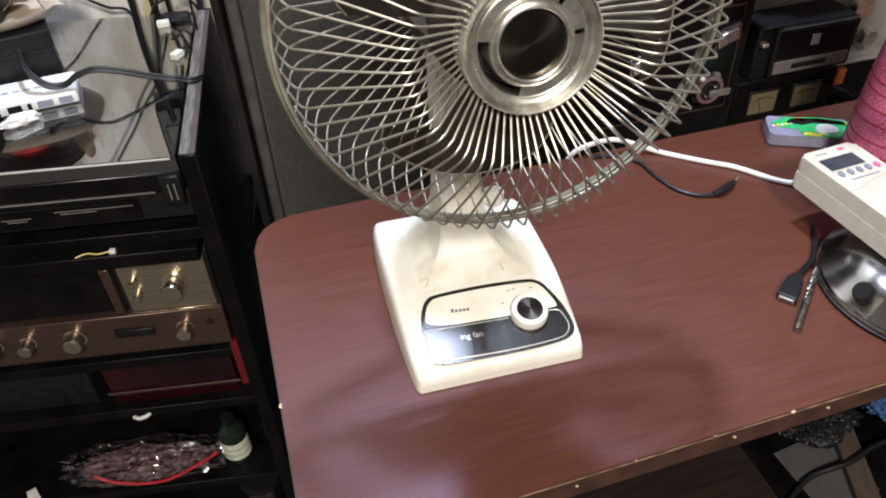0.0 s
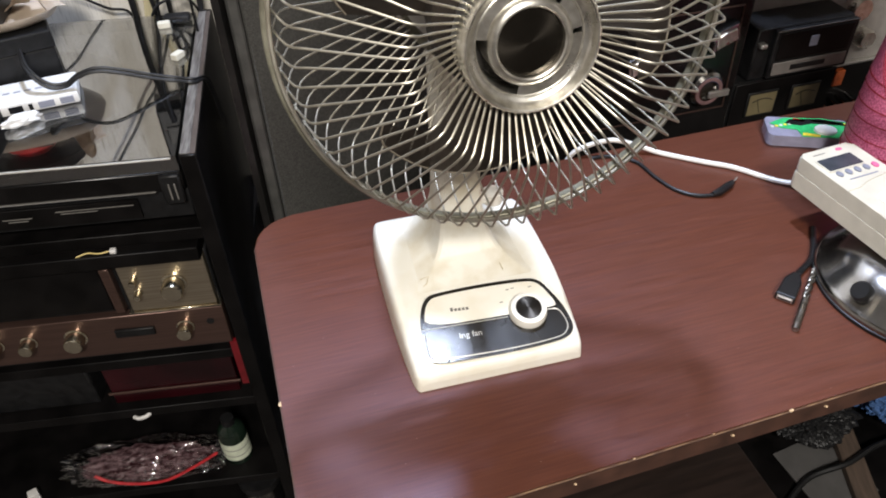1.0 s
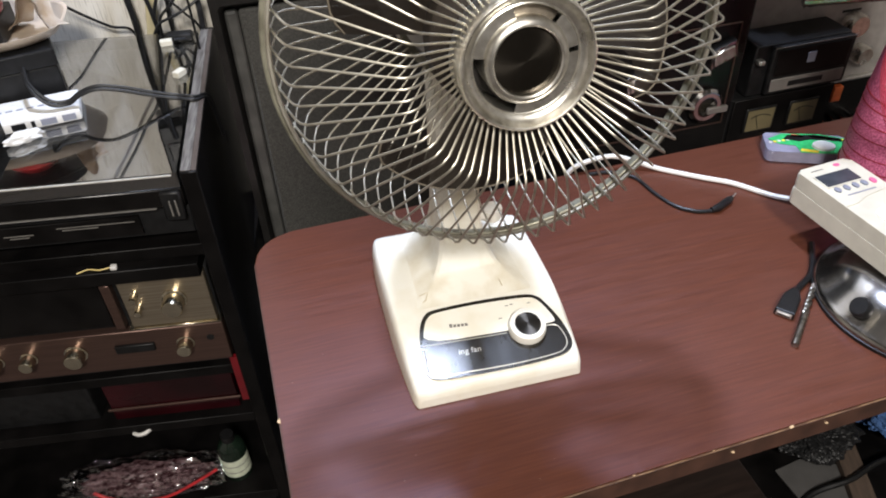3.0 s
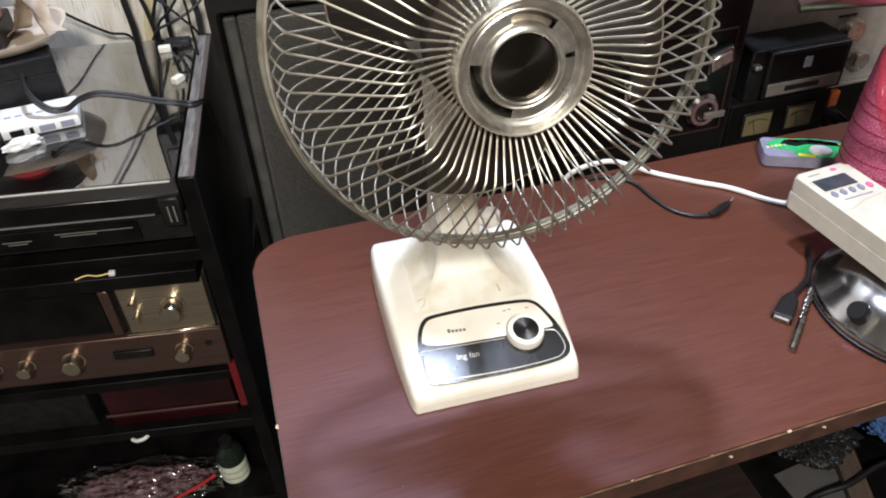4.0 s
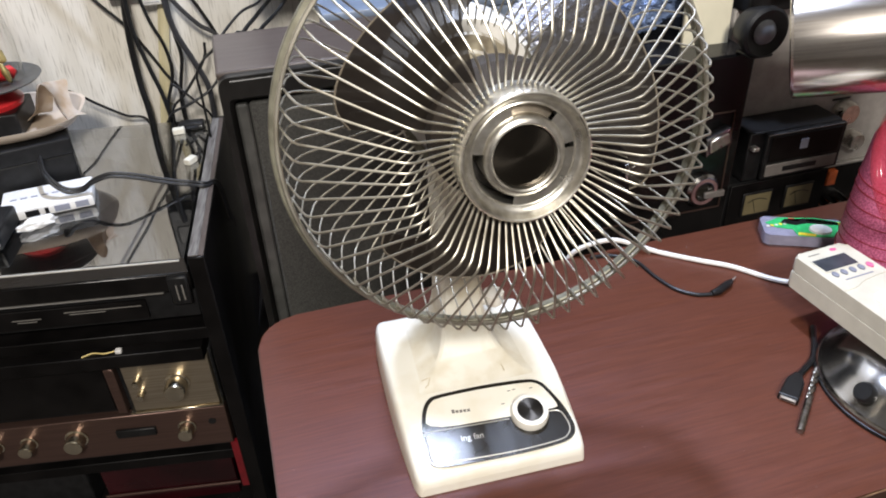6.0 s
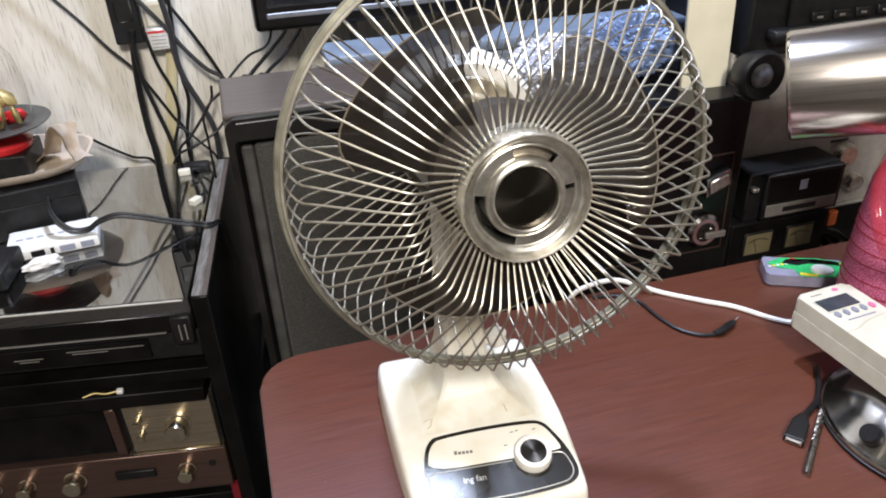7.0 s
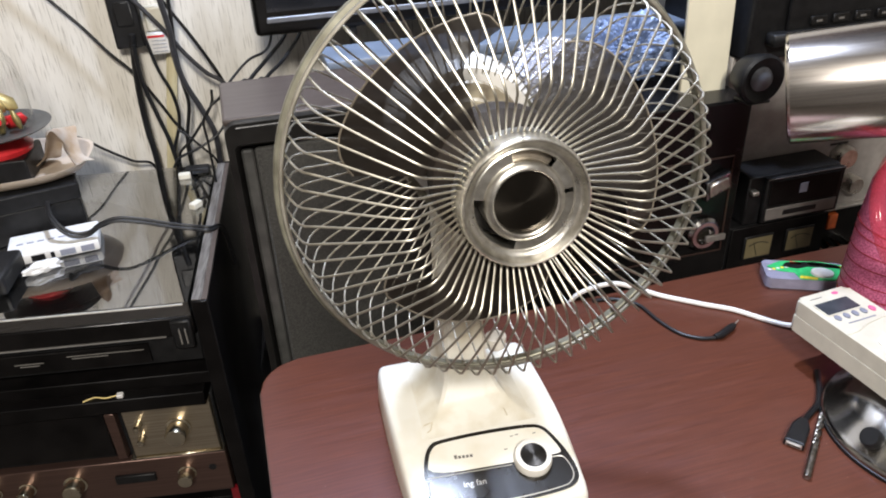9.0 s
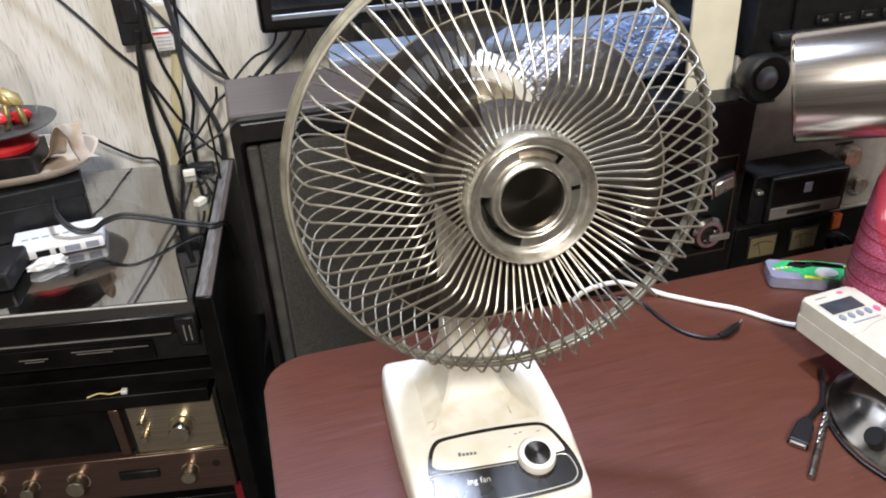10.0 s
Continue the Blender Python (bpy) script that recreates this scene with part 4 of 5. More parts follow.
    # cable over the cover
    pts = [(-0.205, 0.590, 0.885), (-0.197, 0.560, 0.876), (-0.181, 0.55, 0.860), (-0.163, 0.55, 0.857), (-0.148, 0.55, 0.865), (-0.128, 0.55, 0.869), (-0.102, 0.55, 0.862), (-0.079, 0.55, 0.853), (-0.052, 0.55, 0.844), (-0.030, 0.545, 0.8405), (-0.016, 0.565, 0.828), (-0.012, 0.60, 0.76)]
    cable("black_cable", pts, 0.0021, M_RUBBER, "black cable looping over the dust cover")
    cable("black_cable", [(x + 0.001, y + 0.004, z + 0.0022) for x, y, z in pts], 0.0019, M_RUBBER, "black cable looping over the dust cover")
    for (x, y, a) in ((-0.082, 0.318, 10), (-0.050, 0.222, 60)):
        o = empty_thing("cable_plug", RACK @ pose(x, y, LID, 0, 0, a), "small white cable plug lying on the cover", "plug", "plugs on the cover")
        part("shell", box(-0.008, 0.008, -0.005, 0.005, 0, 0.008, 0.0015), M_METER, o)
        part("tail", tube([(0.011, 0, 0.006), (0.022, 0.004, 0.004), (0.032, 0.014, 0.003)], 0.002, 6), M_RUBBER, o)


cabinet()
turntable()
receiver()
loose_in_cabinet()
on_dust_cover()


# ---- speakers behind the table ----
M_PINKRING = mat("pinkish_ring", (0.20, 0.12, 0.12), 0.4, 0.3, scale=60, vary=0.3)


def left_speaker():
    X0, X1, Y0, Y1, Z1 = 0.018, 0.305, 0.44, 0.583, 1.005
    ob = empty_thing("floor_speaker", pose(X0 - 0.006, Y0, 0), "tall black floor speaker with walnut top behind the table", "speaker")
    w, d = X1 - X0, Y1 - Y0
    part("cabinet_body", box(0, w, 0.02, d, 0, Z1 - 0.008, 0.003), M_VINYL, ob)
    part("top_board", box(0.0, w, 0.012, d, Z1 - 0.008, Z1, 0.003), M_WALNUT, ob, "walnut veneer top")
    out = rounded(0, w, 0.02, Z1 - 0.002, 0.012, 5)
    bm = bmesh.new()
    o = [bm.verts.new((x, 0, z)) for x, z in out]
    i1 = [bm.verts.new((x, 0.0, z)) for x, z in rounded(0.007, w - 0.022, 0.05, Z1 - 0.024, 0.006, 5)]
    i2 = [bm.verts.new((x, 0.016, z)) for x, z in rounded(0.012, w - 0.030, 0.06, Z1 - 0.032, 0.005, 5)]
    ob_ = [bm.verts.new((x, 0.022, z)) for x, z in out]
    n = len(o)
    for a, b in ((ob_, o), (o, i1), (i1, i2)):
        for k in range(n):
            bm.faces.new((a[k], a[(k + 1) % n], b[(k + 1) % n], b[k]))
    part("front_frame", bm, M_VINYL, ob, "", 35)
    part("trim_strip", box(0.013, 0.025, 0.008, 0.018, 0.06, Z1 - 0.034, 0.002, 1), M_TRIM, ob, "charcoal trim strip")
    part("trim_strip", box(w - 0.043, w - 0.031, 0.008, 0.018, 0.06, Z1 - 0.034, 0.002, 1), M_TRIM, ob)
    part("grille", box(0.026, w - 0.044, 0.012, 0.019, 0.06, Z1 - 0.034, 0.003, 1), M_GRILLE, ob, "dark grille cloth")
    part("edge_line", tube([(0.012, -0.0006, Z1 - 0.006), (w - 0.012, -0.0006, Z1 - 0.006)], 0.0010, 5), M_VINYL, ob)


def right_speaker():
    X0, X1, Y0, Y1, Z1 = 0.345, 0.626, 0.44, 0.60, 0.950
    ob = empty_thing("horn_speaker", pose(X0, Y0, 0), "black speaker cabinet with chrome horn and round control", "speaker")
    w, d = X1 - X0, Y1 - Y0
    part("cabinet_body", box(0, w, 0, d, 0, Z1, 0.003), M_BLACK, ob)
    for pts in ([(0.05, 0.878), (0.266, 0.878)], [(0.266, 0.878), (0.2685, 0.742)], [(0.2685, 0.742), (0.05, 0.742)], [(0.05, 0.742), (0.05, 0.878)]):
        part("outline_strip", tube([(x, -0.001, z) for x, z in pts], 0.0011, 5), M_BRONZE, ob, "thin copper outline")
    for x, z in ((0.239, 0.846), (0.13, 0.83)):
        hn = part("horn", prism([(-0.021, -0.011), (0.017, -0.013), (0.021, 0.010), (-0.013, 0.014)], 0, 0.016, 0.003, 2), M_NICKEL, ob, "polished metal horn lens")
        hn.matrix_local = Matrix.Translation((x, 0, z)) @ FACE @ Matrix.Rotation(radians(25), 4, "Z")
        ln = part("horn_plate", prism([(-0.015, -0.007), (0.013, -0.008), (0.015, 0.006), (-0.010, 0.009)], 0.016, 0.0185, 0.001, 1), M_CHROME, hn)
    rc = part("round_control", lathe([(0.010, 0.004), (0.0125, 0.010), (0.020, 0.010), (0.0235, 0.006), (0.0245, 0), (0, 0)], 40), M_NICKEL, ob, "round metal control with pinkish ring")
    rc.matrix_local = Matrix.Translation((0.236, 0, 0.774)) @ FACE
    part("ring_inlay", lathe([(0.014, 0.0104), (0.0185, 0.0104), (0.0185, 0.0096), (0.014, 0.0096)], 40, closed=True), M_PINKRING, rc)
    part("control_bore", lathe([(0.011, 0.0042), (0, 0.0042)], 32), M_BLACKGLOSS, rc)
    part("lever", box(0.0, 0.029, -0.010, -0.001, 0.008, 0.013, 0.001, 1), M_GREYP, rc)
    drv = empty_thing("tweeter", pose(0.6165, 0.425, Z1 + 0.0292) @ Matrix.Diagonal((0.87, 0.87, 0.87, 1)), "round black tweeter with silver dome on the speaker", "tweeter")
    o = part("housing", lathe([(0, -0.03), (0.024, -0.03), (0.031, -0.01), (0.0335, 0), (0.0335, 0.006), (0.030, 0.009), (0.020, 0.004), (0.0165, 0.003), (0, 0.003)], 48), M_MATTE, drv)
    o.matrix_local = FACE
    o = part("dome", lathe([(0.0165, 0.003), (0.014, 0.008), (0.008, 0.012), (0, 0.0135)], 32), M_TRIMLINE, drv, "dull silver dome")
    o.matrix_local = FACE
    part("stand", box(-0.018, 0.018, -0.008, 0.026, -0.0335, -0.029, 0.002, 1), M_MATTE, drv)


def right_stack():
    g = empty_thing("tape_recorder", pose(0.632, 0.50, 0.62), "grey metal tape recorder standing behind the table", "recorder")
    part("chassis", box(0, 0.40, 0.012, 0.20, 0, 0.362, 0.003), M_MATTE, g)
    part("face_panel", box(0, 0.40, 0, 0.012, 0.0, 0.362, 0.002, 1), M_FACE, g, "grey-brown metal face panel")
    part("panel_rail", box(0.170, 0.34, -0.008, 0.0, 0.112, 0.117, 0.001, 1), M_PORT, g)
    kx = ((0.205, 0.200, 0.0165), (0.232, 0.153, 0.0135))
    for x, z, r in kx:
        o = part("reel_knob", lathe([(0, 0), (r, 0), (r, 0.014), (r * 0.85, 0.019), (0, 0.019)], 32), M_CHROME, g, "round chrome knob")
        o.matrix_local = Matrix.Translation((x, 0, z)) @ FACE
    part("control_recess", box(0.150, 0.36, -0.0015, 0.0, 0.030, 0.111, 0.0005, 1), M_CAB, g, "black control strip")
    part("button", box(0.206, 0.222, -0.010, 0.0, 0.082, 0.106, 0.001, 1), M_ORANGE, g, "orange button")
    for k in range(4):
        part("lever", tube([(0.192 + k * 0.018, 0.0, 0.060), (0.192 + k * 0.018, -0.022, 0.056)], [0.003, 0.0045], 10), M_NICKEL, g, "short chrome lever")
    for x0, x1, z0, z1 in ((0.118, 0.120, 0.232, 0.254), (0.126, 0.142, 0.232, 0.234), (0.126, 0.142, 0.252, 0.254), (0.140, 0.142, 0.232, 0.254), (0.126, 0.128, 0.237, 0.249), (0.148, 0.156, 0.242, 0.245), (0.185, 0.215, 0.216, 0.219)):
        part("panel_mark", box(x0, x1, -0.0006, 0.0, z0, z1), M_MATTE, g)
    tb = thing("equipment_stand", box(0.632, 1.05, 0.44, 0.72, 0, 0.615, 0.004), M_BLACK, None, "plain black equipment stand behind the table", "stand")
    # meter unit
    u = empty_thing("meter_unit", pose(0.630, 0.44, 0.6155), "black audio unit with two cream level meters", "audio unit")
    z = 0.6155
    part("case", box(0, 0.152, 0.004, 0.058, 0, 0.766 - z, 0.002, 1), M_MATTE, u)
    part("front_panel", box(0.0, 0.153, 0, 0.004, 0.0, 0.767 - z, 0.001, 1), M_CAB, u)
    for x in (0.020, 0.086):
        m = part("level_meter", box(x, x + 0.046, -0.003, 0.0, 0.717 - z, 0.753 - z, 0.001, 1), M_MATTE, u, "level meter")
        part("dial_card", box(x + 0.003, x + 0.043, -0.0036, -0.003, 0.720 - z, 0.750 - z), M_VU, m, "cream dial card")
        bm = tube([(x + 0.008 + 0.03 * k / 8, -0.0039, 0.739 + 0.004 * math.sin(math.pi * k / 8) - z) for k in range(9)], 0.0006, 5)
        part("scale_arc", bm, M_MATTE, m)
        part("needle", tube([(x + 0.022, -0.0041, 0.722 - z), (x + 0.014, -0.0041, 0.744 - z)], 0.0004, 5), M_MATTE, m)
    # cartridge player on top
    c = empty_thing("cartridge_player", pose(0.648, 0.44, 0.767), "black cartridge tape player on the meter unit", "tape player")
    part("case", box(0.0, 0.142, 0.006, 0.058, 0.0, 0.070, 0.002, 1), M_MATTE, c)
    part("front_frame", box(0.022, 0.143, -0.002, 0.006, 0.003, 0.068, 0.0015, 1), M_MATTE, c)
    part("cartridge_door", box(0.027, 0.135, -0.004, -0.002, 0.028, 0.065, 0.001, 1), M_CAB, c)
    part("label_strip", box(0.026, 0.136, -0.0045, -0.002, 0.008, 0.025, 0.0006, 1), M_GREYP, c, "grey label strip")
    part("printed_bar", box(0.052, 0.104, -0.0051, -0.0045, 0.013, 0.020), M_MATTE, c)
    part("emblem", box(0.072, 0.084, -0.0047, -0.004, 0.042, 0.056, 0.0002, 1), M_BUTTON, c, "pale square emblem")
    part("side_latch", box(0.001, 0.010, -0.004, 0.006, 0.048, 0.054, 0.001, 1), M_PORT, c)
    part("edge_line", box(0.022, 0.143, -0.0026, -0.002, 0.0668, 0.068), M_GREYP, c)
    # deck above
    b = empty_thing("tape_deck", pose(0.625, 0.47, 0.982), "black tape deck with a row of small buttons", "tape deck")
    part("case", box(0.008, 0.42, 0.006, 0.20, 0.0, 0.15, 0.004), M_MATTE, b)
    part("front_panel", box(0.055, 0.42, 0, 0.006, 0.027, 0.150, 0.002, 1), M_MATTE, b)
    part("lower_lip", box(0.03, 0.42, -0.012, 0.006, 0.020, 0.035, 0.002, 1), M_MATTE, b)
    for k in range(8):
        key = part("key", box(0.085 + k * 0.032, 0.108 + k * 0.032, -0.004, 0.0, 0.039, 0.050, 0.001, 1), M_VINYL, b)
        part("key_mark", box(0.092 + k * 0.032, 0.100 + k * 0.032, -0.0046, -0.004, 0.043, 0.0455), M_GREYINK, key)
    bd = thing("cream_board", box(0, 0.062, 0, 0.006, 0, 0.32, 0.001, 1), M_BOARD, pose(0.553, 0.485, 0.950, -6, 2, -3), "cream painted board standing on the speaker", "board")


left_speaker()
right_speaker()
right_stack()


# ---- things on and before the wall ----


def monitor():
    ob = empty_thing("monitor", pose(0.066, 0.70, 1.022), "large black flat monitor with silver lower line", "monitor")
    w, h = 0.605, 0.38
    part("bezel", box(0, w, 0.0, 0.03, 0, h, 0.006), M_BLACK, ob)
    part("screen", box(0.018, w - 0.018, -0.001, 0.002, 0.03, h - 0.018), M_DKSCREEN, ob, "dark switched-off screen")
    part("silver_line", box(0.016, w - 0.016, -0.003, 0.0, 0.0165, 0.0235, 0.001, 1), M_TRIMLINE, ob, "silver trim line")
    part("rear_shell", box(0.08, w - 0.08, 0.03, 0.07, 0.03, h - 0.03, 0.01), M_MATTE, ob)
    part("wall_bracket", box(w / 2 - 0.06, w / 2 + 0.06, 0.07, 0.14, 0.12, 0.26, 0.004), M_MATTE, ob)
    part("stand_post", box(0.122, 0.132, 0.012, 0.022, -0.14, 0.004, 0.001, 1), M_RUBBER, ob)


monitor()
# made-up block that colours the bluish strip of wall under the monitor
backing = empty_thing("blue_backing", pose(0.145, 0.615, 0), "made-up pale blue block for the bluish strip under the monitor", "bin")
part("body", box(0, 0.52, 0, 0.07, 0, 0.990, 0.006), M_BLUEBACK, backing)
part("lid", box(-0.004, 0.524, -0.003, 0.073, 0.990, 1.005, 0.003), M_BLUEBACK, backing)


def wall_wires():
    s = empty_thing("power_strip", pose(-0.117, WALL_Y - 0.03, 1.000), "black power strip fixed upright on the wall", "power strip")
    part("body", box(0, 0.038, 0, 0.03, 0, 0.36, 0.003), M_MATTE, s)
    for k in range(5):
        part("socket", box(0.008, 0.030, -0.0015, 0.0005, 0.03 + k * 0.062, 0.062 + k * 0.062, 0.002, 1), M_RUBBER, s)
    p = empty_thing("wall_plug", pose(-0.077, WALL_Y - 0.030, 0.988), "white plug with a small printed label", "plug")
    part("shell", box(0, 0.030, 0, 0.030, 0, 0.029, 0.003), M_CARDW, p)
    part("plug_body", box(0.003, 0.028, 0.008, 0.030, 0.030, 0.062, 0.003), M_METER, p, "cream plug body")
    part("red_line", box(0.002, 0.024, -0.0006, 0.0, 0.0235, 0.0265), M_RED, p)
    for k in range(4):
        part("label_line", box(0.006, 0.025, -0.0006, 0.0, 0.004 + k * 0.005, 0.0048 + k * 0.005), M_BUTTON, p)
    hang = "black cable hanging down the wall"
    cable("thick_cable", [(-0.093, 0.806, 1.020), (-0.099, 0.808, 0.977), (-0.103, 0.810, 0.933), (-0.104, 0.810, 0.882), (-0.102, 0.810, 0.825), (-0.107, 0.81, 0.70)], 0.0044, M_RUBBER, "thick black cable hanging from the power strip")
    cable("hanging_cable", [(-0.094, 0.800, 1.007), (-0.094, 0.800, 0.956), (-0.085, 0.800, 0.905), (-0.075, 0.800, 0.844), (-0.070, 0.80, 0.70)], 0.0030, M_RUBBER, hang)
    cable("hanging_cable", [(-0.079, 0.805, 1.023), (-0.071, 0.805, 0.972), (-0.059, 0.805, 0.933), (-0.058, 0.805, 0.892), (-0.074, 0.805, 0.849), (-0.074, 0.805, 0.819), (-0.06, 0.80, 0.70)], 0.0024, M_RUBBER, hang)
    cable("wall_cable", [(-0.235, 0.826, 1.135), (-0.198, 0.826, 1.086), (-0.157, 0.824, 1.034), (-0.130, 0.822, 0.995), (-0.106, 0.822, 0.965), (-0.085, 0.822, 0.926), (-0.067, 0.822, 0.887), (-0.055, 0.822, 0.863), (-0.056, 0.822, 0.80)], 0.0023, M_RUBBER, "thin black cable slanting across the wall")
    cable("hanging_cable", [(-0.060, 0.800, 1.20), (-0.048, 0.790, 1.075), (-0.043, 0.790, 1.026), (-0.044, 0.790, 0.989), (-0.039, 0.790, 0.952), (-0.024, 0.790, 0.911), (-0.012, 0.790, 0.869), (-0.015, 0.790, 0.80)], 0.0040, M_GREYCABLE, "thick dark grey cable hanging down the wall")
    cable("wall_cable", [(-0.098, 0.80, 1.085), (-0.081, 0.800, 1.065), (-0.050, 0.800, 1.021), (-0.031, 0.800, 0.989), (-0.008, 0.800, 0.959), (0.016, 0.800, 0.937), (0.03, 0.80, 0.88)], 0.0032, M_GREYCABLE, "dark grey cable running down behind the speaker")
    cable("wall_cable", [(-0.075, 0.81, 1.12), (-0.044, 0.810, 1.056), (-0.020, 0.810, 1.012), (0.001, 0.810, 0.969), (0.014, 0.810, 0.936), (0.03, 0.81, 0.88)], 0.0024, M_RUBBER, "black cable running down the wall behind the speaker")
    cable("hanging_cable", [(-0.040, 0.80, 1.20), (-0.037, 0.800, 1.072), (-0.042, 0.800, 0.997), (-0.042, 0.800, 0.952), (-0.040, 0.800, 0.916), (-0.051, 0.800, 0.871), (-0.055, 0.800, 0.827), (-0.05, 0.80, 0.70)], 0.0026, M_RUBBER, hang)
    cable("monitor_cable", [(0.090, 0.730, 1.040), (0.084, 0.715, 1.015), (0.073, 0.690, 1.007), (0.051, 0.650, 1.009), (0.029, 0.600, 1.004), (0.011, 0.594, 0.985), (-0.003, 0.630, 0.964), (-0.017, 0.660, 0.936), (-0.018, 0.680, 0.900), (-0.019, 0.690, 0.861), (-0.02, 0.70, 0.75)], 0.0017, M_RUBBER, "thin black cable looping from the monitor past the speaker")
    cable("tangled_cable", [(-0.005, 0.795, 0.935), (-0.011, 0.790, 0.912), (-0.045, 0.788, 0.869), (-0.067, 0.790, 0.846), (-0.069, 0.790, 0.80)], 0.0020, M_RUBBER, "black cable in the tangle beside the speaker")
    cable("tangled_cable", [(-0.062, 0.79, 0.885), (-0.049, 0.782, 0.876), (-0.031, 0.780, 0.854), (-0.017, 0.785, 0.831), (-0.012, 0.79, 0.79)], 0.0018, M_RUBBER, "black cable in the tangle beside the speaker")
    cable("tangled_cable", [(-0.078, 0.78, 0.832), (-0.067, 0.780, 0.846), (-0.040, 0.776, 0.857), (-0.010, 0.780, 0.872), (0.008, 0.785, 0.89)], 0.0020, M_RUBBER, "black cable in the tangle beside the speaker")
    cable("wall_cable", [(-0.215, 0.78, 0.905), (-0.191, 0.790, 0.891), (-0.164, 0.800, 0.865), (-0.135, 0.810, 0.840), (-0.108, 0.820, 0.822), (-0.105, 0.820, 0.75)], 0.0020, M_RUBBER, "thin black cable behind the dust cover")
    for dx, r in ((0.0, 0.0026), (0.020, 0.0024)):
        cable("monitor_cable", [(0.112 + dx, 0.742, 1.030), (0.101 + dx, 0.730, 1.011), (0.070 + 1.2 * dx, 0.690, 0.993), (0.049 + dx, 0.640, 0.988), (0.036 + dx, 0.600, 0.978), (0.034 + dx, 0.598, 0.80)], r, M_RUBBER, "black cable dropping from the monitor")
    thing("cable_box", box(-0.018, 0.016, -0.010, 0.008, 0, 0.009, 0.003), M_MATTE, pose(-0.042, 0.738, LID + 0.0005, 0, 0, -8), "small black junction box at the back of the cover", "adapter")
    thing("wooden_lath", box(-0.0075, 0.0075, -0.003, 0.003, 0, 0.30, 0.001, 1), mat("yellowed_lath", (0.50, 0.44, 0.27), 0.6, scale=30, stretch=(8, 8, 0.6), vary=0.15), pose(-0.112, WALL_Y - 0.008, 0.69, 0, 12, 0), "narrow yellowed wooden lath leaning on the wall", "lath")


wall_wires()


def crumple(name, size, at, material, label, category, seed, freq=2.5):
    bm = bmesh.new()
    bmesh.ops.create_icosphere(bm, subdivisions=6, radius=1)
    off = Vector((seed, seed * 2, 1))
    for v in bm.verts:
        s = 1 + 0.3 * noise.noise(v.co * freq + off) + 0.25 * abs(noise.noise(v.co * freq * 2.7 + off)) + 0.13 * abs(noise.noise(v.co * freq * 6.1 + off)) + 0.06 * abs(noise.noise(v.co * freq * 13 + off))
        v.co = Vector((v.co.x * size[0], v.co.y * size[1], max(-size[2], v.co.z * size[2] * 1.1))) * s
    lo = min(v.co.z for v in bm.verts)
    for v in bm.verts:
        v.co.z = max(v.co.z, lo + 0.004) - lo - 0.004
    return thing(name, bm, material, pose(*at), label, category, smooth=0)


M_FOIL = mat("silver_film", (0.50, 0.52, 0.60), 0.40, 0.5, scale=40, vary=0.2)
crumple("foil_bag", (0.055, 0.03, 0.030), (0.405, 0.53, 0.950), M_FOIL, "crumpled silvery plastic bag on the speaker", "bag", 3)
crumple("blue_bag", (0.055, 0.03, 0.034), (0.520, 0.555, 0.950), mat("blue_film", (0.15, 0.21, 0.36), 0.38, 0.2, scale=40, vary=0.3), "crumpled blue plastic bag on the speaker", "bag", 8)


# ---- things on the table ----
M_CORD = mat("dark_red_cord", (0.30, 0.02, 0.03), 0.5, scale=80, vary=0.2)


